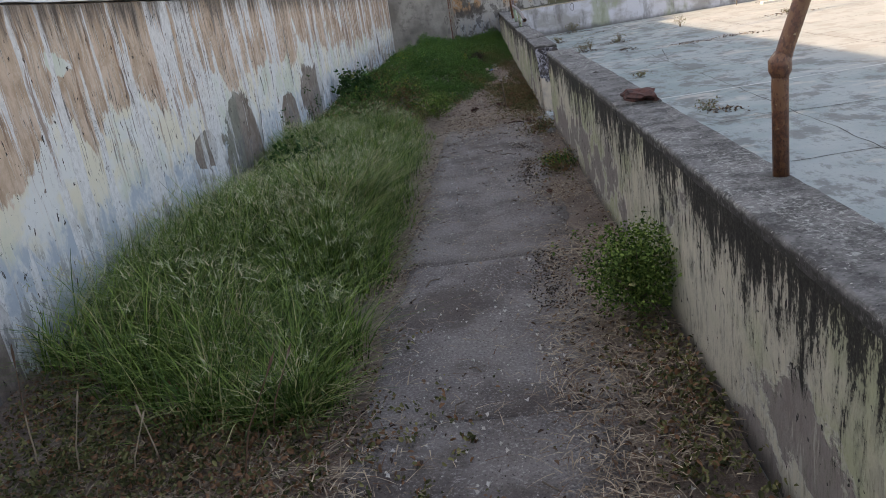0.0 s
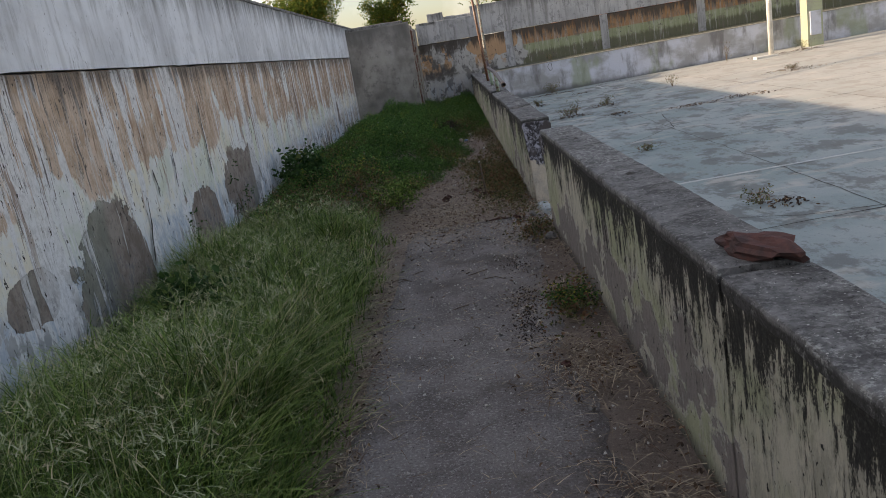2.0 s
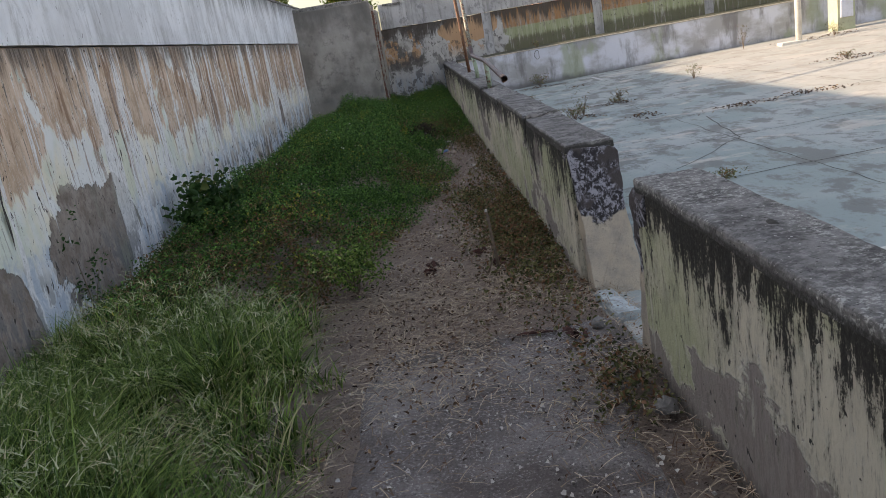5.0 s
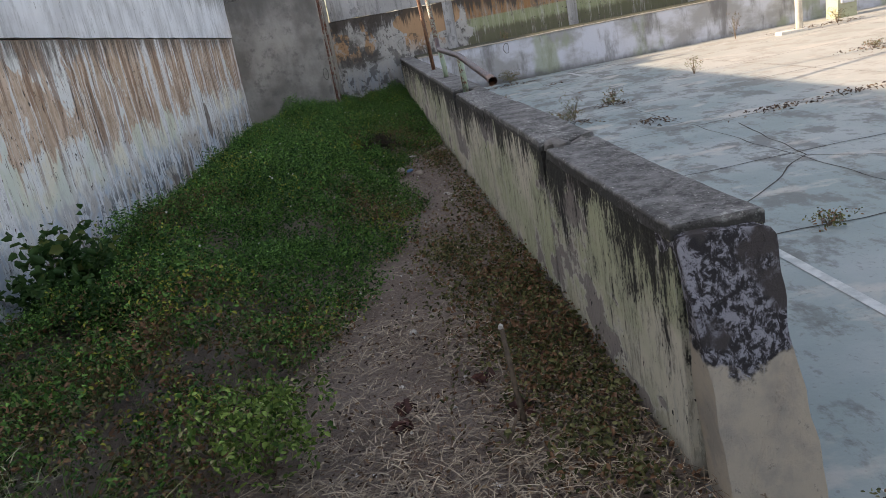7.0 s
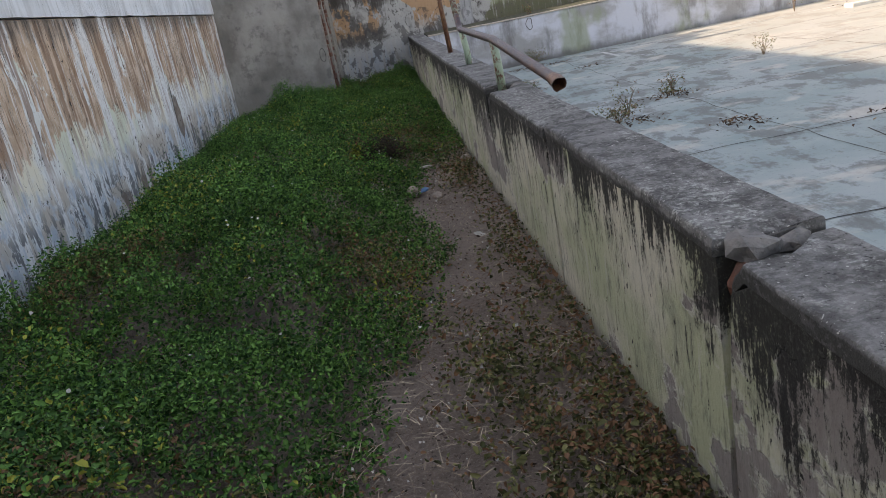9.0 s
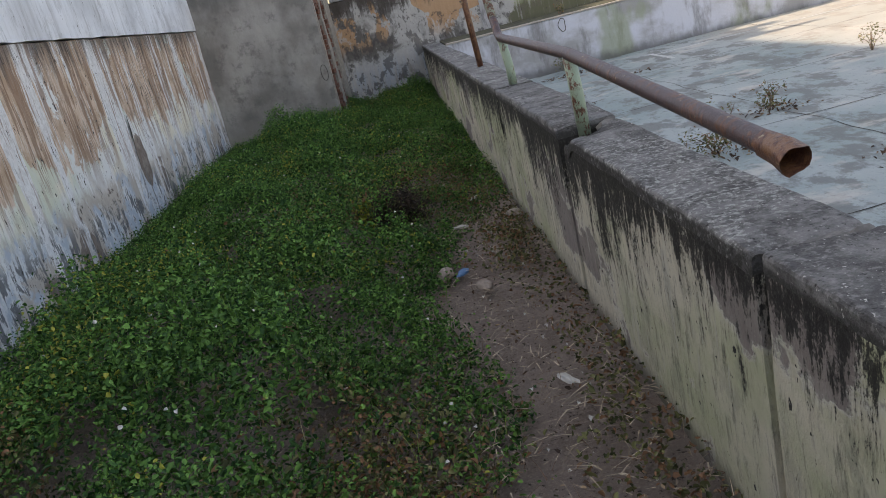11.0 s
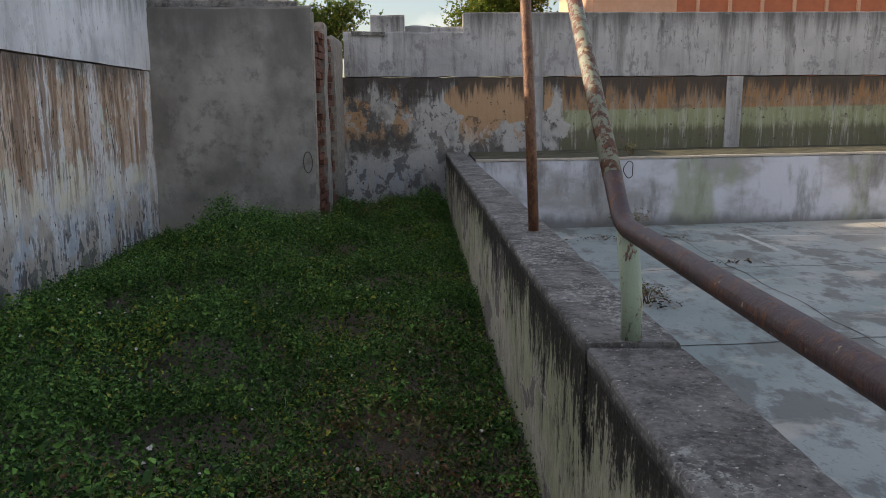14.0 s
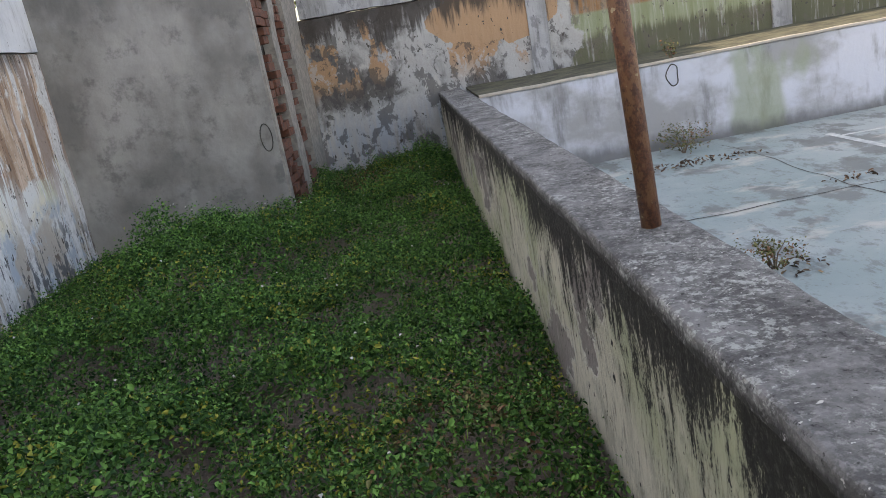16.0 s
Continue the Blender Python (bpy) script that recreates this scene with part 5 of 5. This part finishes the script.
tagged(lump("red_brown_rock", (0, 0, 0), (0.12, 0.30, 0.075), MAT_REDROCK, seed=14, rough=0.75, sub=3, turn=0.45), "red-brown broken rock lying on the low wall", "rock").location = (0.83, 4.83, 0.885)
for k, (x, y) in enumerate(((-0.42, 11.16), (-0.07, 11.27), (0.22, 11.34), (-0.43, 11.0), (0.29, 9.56), (0.05, 10.95))):
    v = leaves(np.stack([RNG.normal(0, 0.02, 9), RNG.normal(0, 0.02, 9), RNG.uniform(0, 0.03, 9)], 1), RNG.normal(0, 1, (9, 3)), np.full(9, 0.06), np.full(9, 0.04))
    ob = mesh_soup("curled_leaf", *v, MAT_REDROCK)
    ob.location = (x, y, 0.035)
    tagged(ob, "curled dark red dead leaf on the earth", "dead leaf", "curled red leaves")
husk = tube("dry_pod", [(-0.1, 0.02, 0.0), (0, 0, 0.012), (0.11, -0.01, 0.0)], [0.004, 0.013, 0.003], MAT_REDROCK, sides=7)
husk.location = (0.11, 9.67, 0.03)
tagged(husk, "long red-brown dry pod on the path", "seed pod")
wrap = lump("blue_wrapper", (0, 0, 0), (0.10, 0.04, 0.03), MAT_BLUE, seed=5, rough=0.7, turn=0.5)
wrap.location = (-0.17, 16.72, 0.02)
tagged(wrap, "crumpled blue plastic wrapper on the earth", "litter")
for k, (x, y) in enumerate(((-0.11, 17.68), (0.05, 18.4), (0.12, 15.2))):
    ob = lump("paper_scrap", (0, 0, 0), (0.13, 0.05, 0.025), MAT_PAPER, seed=k + 20, rough=0.8, turn=k)
    ob.location = (x, y, 0.02)
    tagged(ob, "torn pale paper scrap on the earth", "litter", "paper scraps")

# rubble where the low wall has broken
for k, (x, y, s, z) in enumerate(((0.61, 14.02, 0.11, 0.79), (0.52, 14.03, 0.09, 0.79), (0.67, 14.0, 0.08, 0.82), (0.50, 15.93, 0.08, 0.73), (0.55, 15.90, 0.07, 0.76), (0.62, 15.97, 0.09, 0.78), (0.55, 12.07, 0.10, 0.80), (0.66, 12.08, 0.08, 0.80))):
    ob = lump("broken_chunk", (0, 0, 0), (s * 1.2, s, s), MAT_RUBBLE, seed=k + 40, rough=0.6, turn=k)
    ob.location = (x, y, z)
    hang(ob, low_wall)
for k, (x, y, z, s) in enumerate(((0.475, 15.93, 0.67, 0.12), (0.57, 15.92, 0.70, 0.10), (0.52, 12.06, 0.72, 0.10))):
    hang(lump("exposed_brick", (x, y, z), (s, s * 0.9, s * 1.2), MAT_BRICK, seed=k + 60, rough=0.5, turn=k * 0.8, label="broken red brick bared inside the wall"), low_wall)
for y in (6.5, 8.2):
    hang(lump("dark_hole", (low_x(y) + 0.15, y, 0.868), (0.06, 0.10, 0.03), MAT_CRACK, seed=int(y), sub=1, label="dark hole left by a post"), low_wall)
# broken ends of the two lengths at the gap
for s0, s1, k, out, over in ((10.335, 10.52, 1, -0.19, 0.06), (8.98, 9.165, 2, 0.20, 0.03)):
    end = swept("broken_end", low_at, s0, s1, 0.02, block_profile(-0.004, 0.270, -0.2, 0.846, rows=26, chamfer=0.04, cols=5), 0.022, MAT_SOOTEND, label="flaking black paint over bare beige plaster", seed=k)
    for v in end.data.vertices:
        drop = max(0.0, 0.86 - v.co.z)
        step = 0.02 if v.co.z < 0.44 + 0.05 * noise.noise(Vector((v.co.x * 9, 0, k))) else 0.0
        v.co.y += (drop * abs(out) + step) * (1 if out > 0 else -1)
        v.co.x += drop * over
    hang(end, low_wall)
kerb = swept("broken_step", lambda s, a: (0.535 + 0.1 * (9.95 - s) + a, s), 9.72, 10.1, 0.03, block_profile(0.0, 0.12, -0.2, 0.05, rows=3, chamfer=0.02, cols=4), 0.02, MAT_STEP, label="chipped pale blue step edge", seed=4)
hang(kerb, path)


# cracks in the stained wall and cable loops
def wall_crack(pts, w=0.008):
    verts, faces = [], []
    n = 0
    for i, (y, z) in enumerate(pts):
        k = w * (0.4 + 0.9 * random.random()) * (0.3 if i in (0, len(pts) - 1) else 1)
        for s in (-1, 1):
            verts.append((left_x(y) + 0.014, y + s * k, z))
    faces = [(2 * i, 2 * i + 1, 2 * i + 3, 2 * i + 2) for i in range(len(pts) - 1)]
    ob = link_mesh("crack", verts, faces, MAT_CRACK)
    hang(ob, wall_left)


def jag(y0, z0, y1, z1, n=9, amp=0.025):
    return [(y0 + (y1 - y0) * k / n + amp * noise.noise(Vector((k * 0.9, y0, 0))), z0 + (z1 - z0) * k / n) for k in range(n + 1)]


wall_crack(jag(10.37, 1.6, 10.33, 0.80), 0.012)
wall_crack(jag(8.80, 1.12, 8.83, 0.88, 5), 0.015)
wall_crack(jag(8.56, 0.92, 8.38, 0.40, 7), 0.012)
wall_crack(jag(20.3, 1.2, 20.2, 0.66, 7), 0.016)
wall_crack(jag(9.35, 1.25, 9.3, 0.9, 5), 0.008)
wall_crack(jag(23.2, 1.7, 23.35, 1.1, 7), 0.008)
loop = tube("cable_loop", [(0.06 * math.sin(a) * (1 + 0.2 * math.sin(3 * a)), 0.0, -0.11 + 0.11 * math.cos(a)) for a in np.linspace(0, 2 * math.pi, 22)], 0.006, MAT_CRACK, sides=6)
loop.location = (2.52, 25.69, 0.86)
tagged(loop, "loop of dark cable hanging over the step edge", "cable")
tuft = bush("ledge_weed", (2.55, 25.8, 0.905), 0.1, 0.14, 20, 4, 0.03, MAT_FADED, "small dry weed rooted on the step", "weed", 4)
loop2 = tube("wire_loop", [(0.05 * math.sin(a), 0.0, -0.12 + 0.12 * math.cos(a)) for a in np.linspace(0, 2 * math.pi, 20)], 0.005, MAT_CRACK, sides=5)
loop2.location = (-1.45, 24.545, 1.07)
tagged(loop2, "loop of wire on the cement wall", "wire")


# ---- beyond the walls ----
def tree(at, trunk, crown, n, leaf, label):
    ob = empty("tree", at, label, "tree")
    tube("trunk", [(0, 0, -0.3), (0.05, 0, trunk * 0.5), (0.0, 0.1, trunk)], [0.2, 0.16, 0.12], MAT_BARK, ob, sides=9, wobble=0.2)
    cs = []
    for k in range(9):
        a = k * 2.4
        r = crown * random.uniform(0.35, 0.9)
        tip = Vector((r * math.cos(a), r * math.sin(a), trunk + crown * random.uniform(-0.1, 0.9)))
        tube("limb", [(0, 0.1, trunk * 0.9), tip * 0.5 + Vector((0, 0, trunk * 0.45)), tip], [0.09, 0.05, 0.02], MAT_BARK, ob, sides=6, wobble=0.2)
        cs += [tip, tip * 0.6 + Vector((0, 0, trunk * 0.4 + 0.3))]
    sel = RNG.integers(0, len(cs), n)
    base = np.array([tuple(c) for c in cs])[sel] + RNG.normal(0, crown * 0.2, (n, 3))
    mesh_soup("crown", *sprigs(base[:, 0], base[:, 1], base[:, 2], 5, np.full(n, leaf), np.full(n, leaf * 3)), MAT_TREELEAF, ob)
    return ob


tree((-6.9, 38.0, -0.2), 3.9, 1.8, 2600, 0.12, "yellow-green leafy tree behind the walls")
tree((-3.3, 39.0, -0.2), 3.5, 1.15, 1500, 0.11, "small yellow-green tree behind the walls")
tree((2.4, 41.0, -0.2), 4.1, 1.5, 2400, 0.12, "bright green leafy tree beside the orange house")

house = empty("house", (9, 42, -0.2), "orange house with salmon plaster and clay-block walls", "house")
hang(part("plaster_wall", box_bm(5.0, 7.6, 40, 46, -0.2, 5.6), MAT_SALMON), house)
hang(part("block_wall", box_bm(7.62, 18.0, 40.05, 46, -0.2, 5.6), MAT_TILE), house)
hang(part("roof", box_bm(4.7, 18.3, 39.7, 46.4, 5.6, 5.8, 0.03), MAT_TILE), house)
for k in range(10):
    hang(part("pier", box_bm(8.2 + k, 8.3 + k, 39.98, 40.06, -0.2, 5.6), MAT_SALMON), house)

# bricks of the broken return
bme = bpy.data.meshes.new("brick")
bb = box_bm(-0.065, 0.065, -0.11, 0.11, -0.035, 0.035, 0.006)
bb.to_mesh(bme)
bb.free()
bme.materials.append(MAT_BRICK)
for y0, y1 in ((24.74, 25.45), (25.79, 26.49)):
    ny = int((y1 - y0) / 0.235)
    for r in range(31):
        for c in range(ny):
            if random.random() < 0.4:
                continue
            b = new("brick", bme)
            b.matrix_world = pose(-1.44 + 0.04 * random.random(), y0 + 0.12 + c * 0.24 + 0.03 * random.random(), 0.03 + r * 0.079, 0, random.uniform(-3, 3), random.uniform(-6, 6))
            hang(b, wall_return)
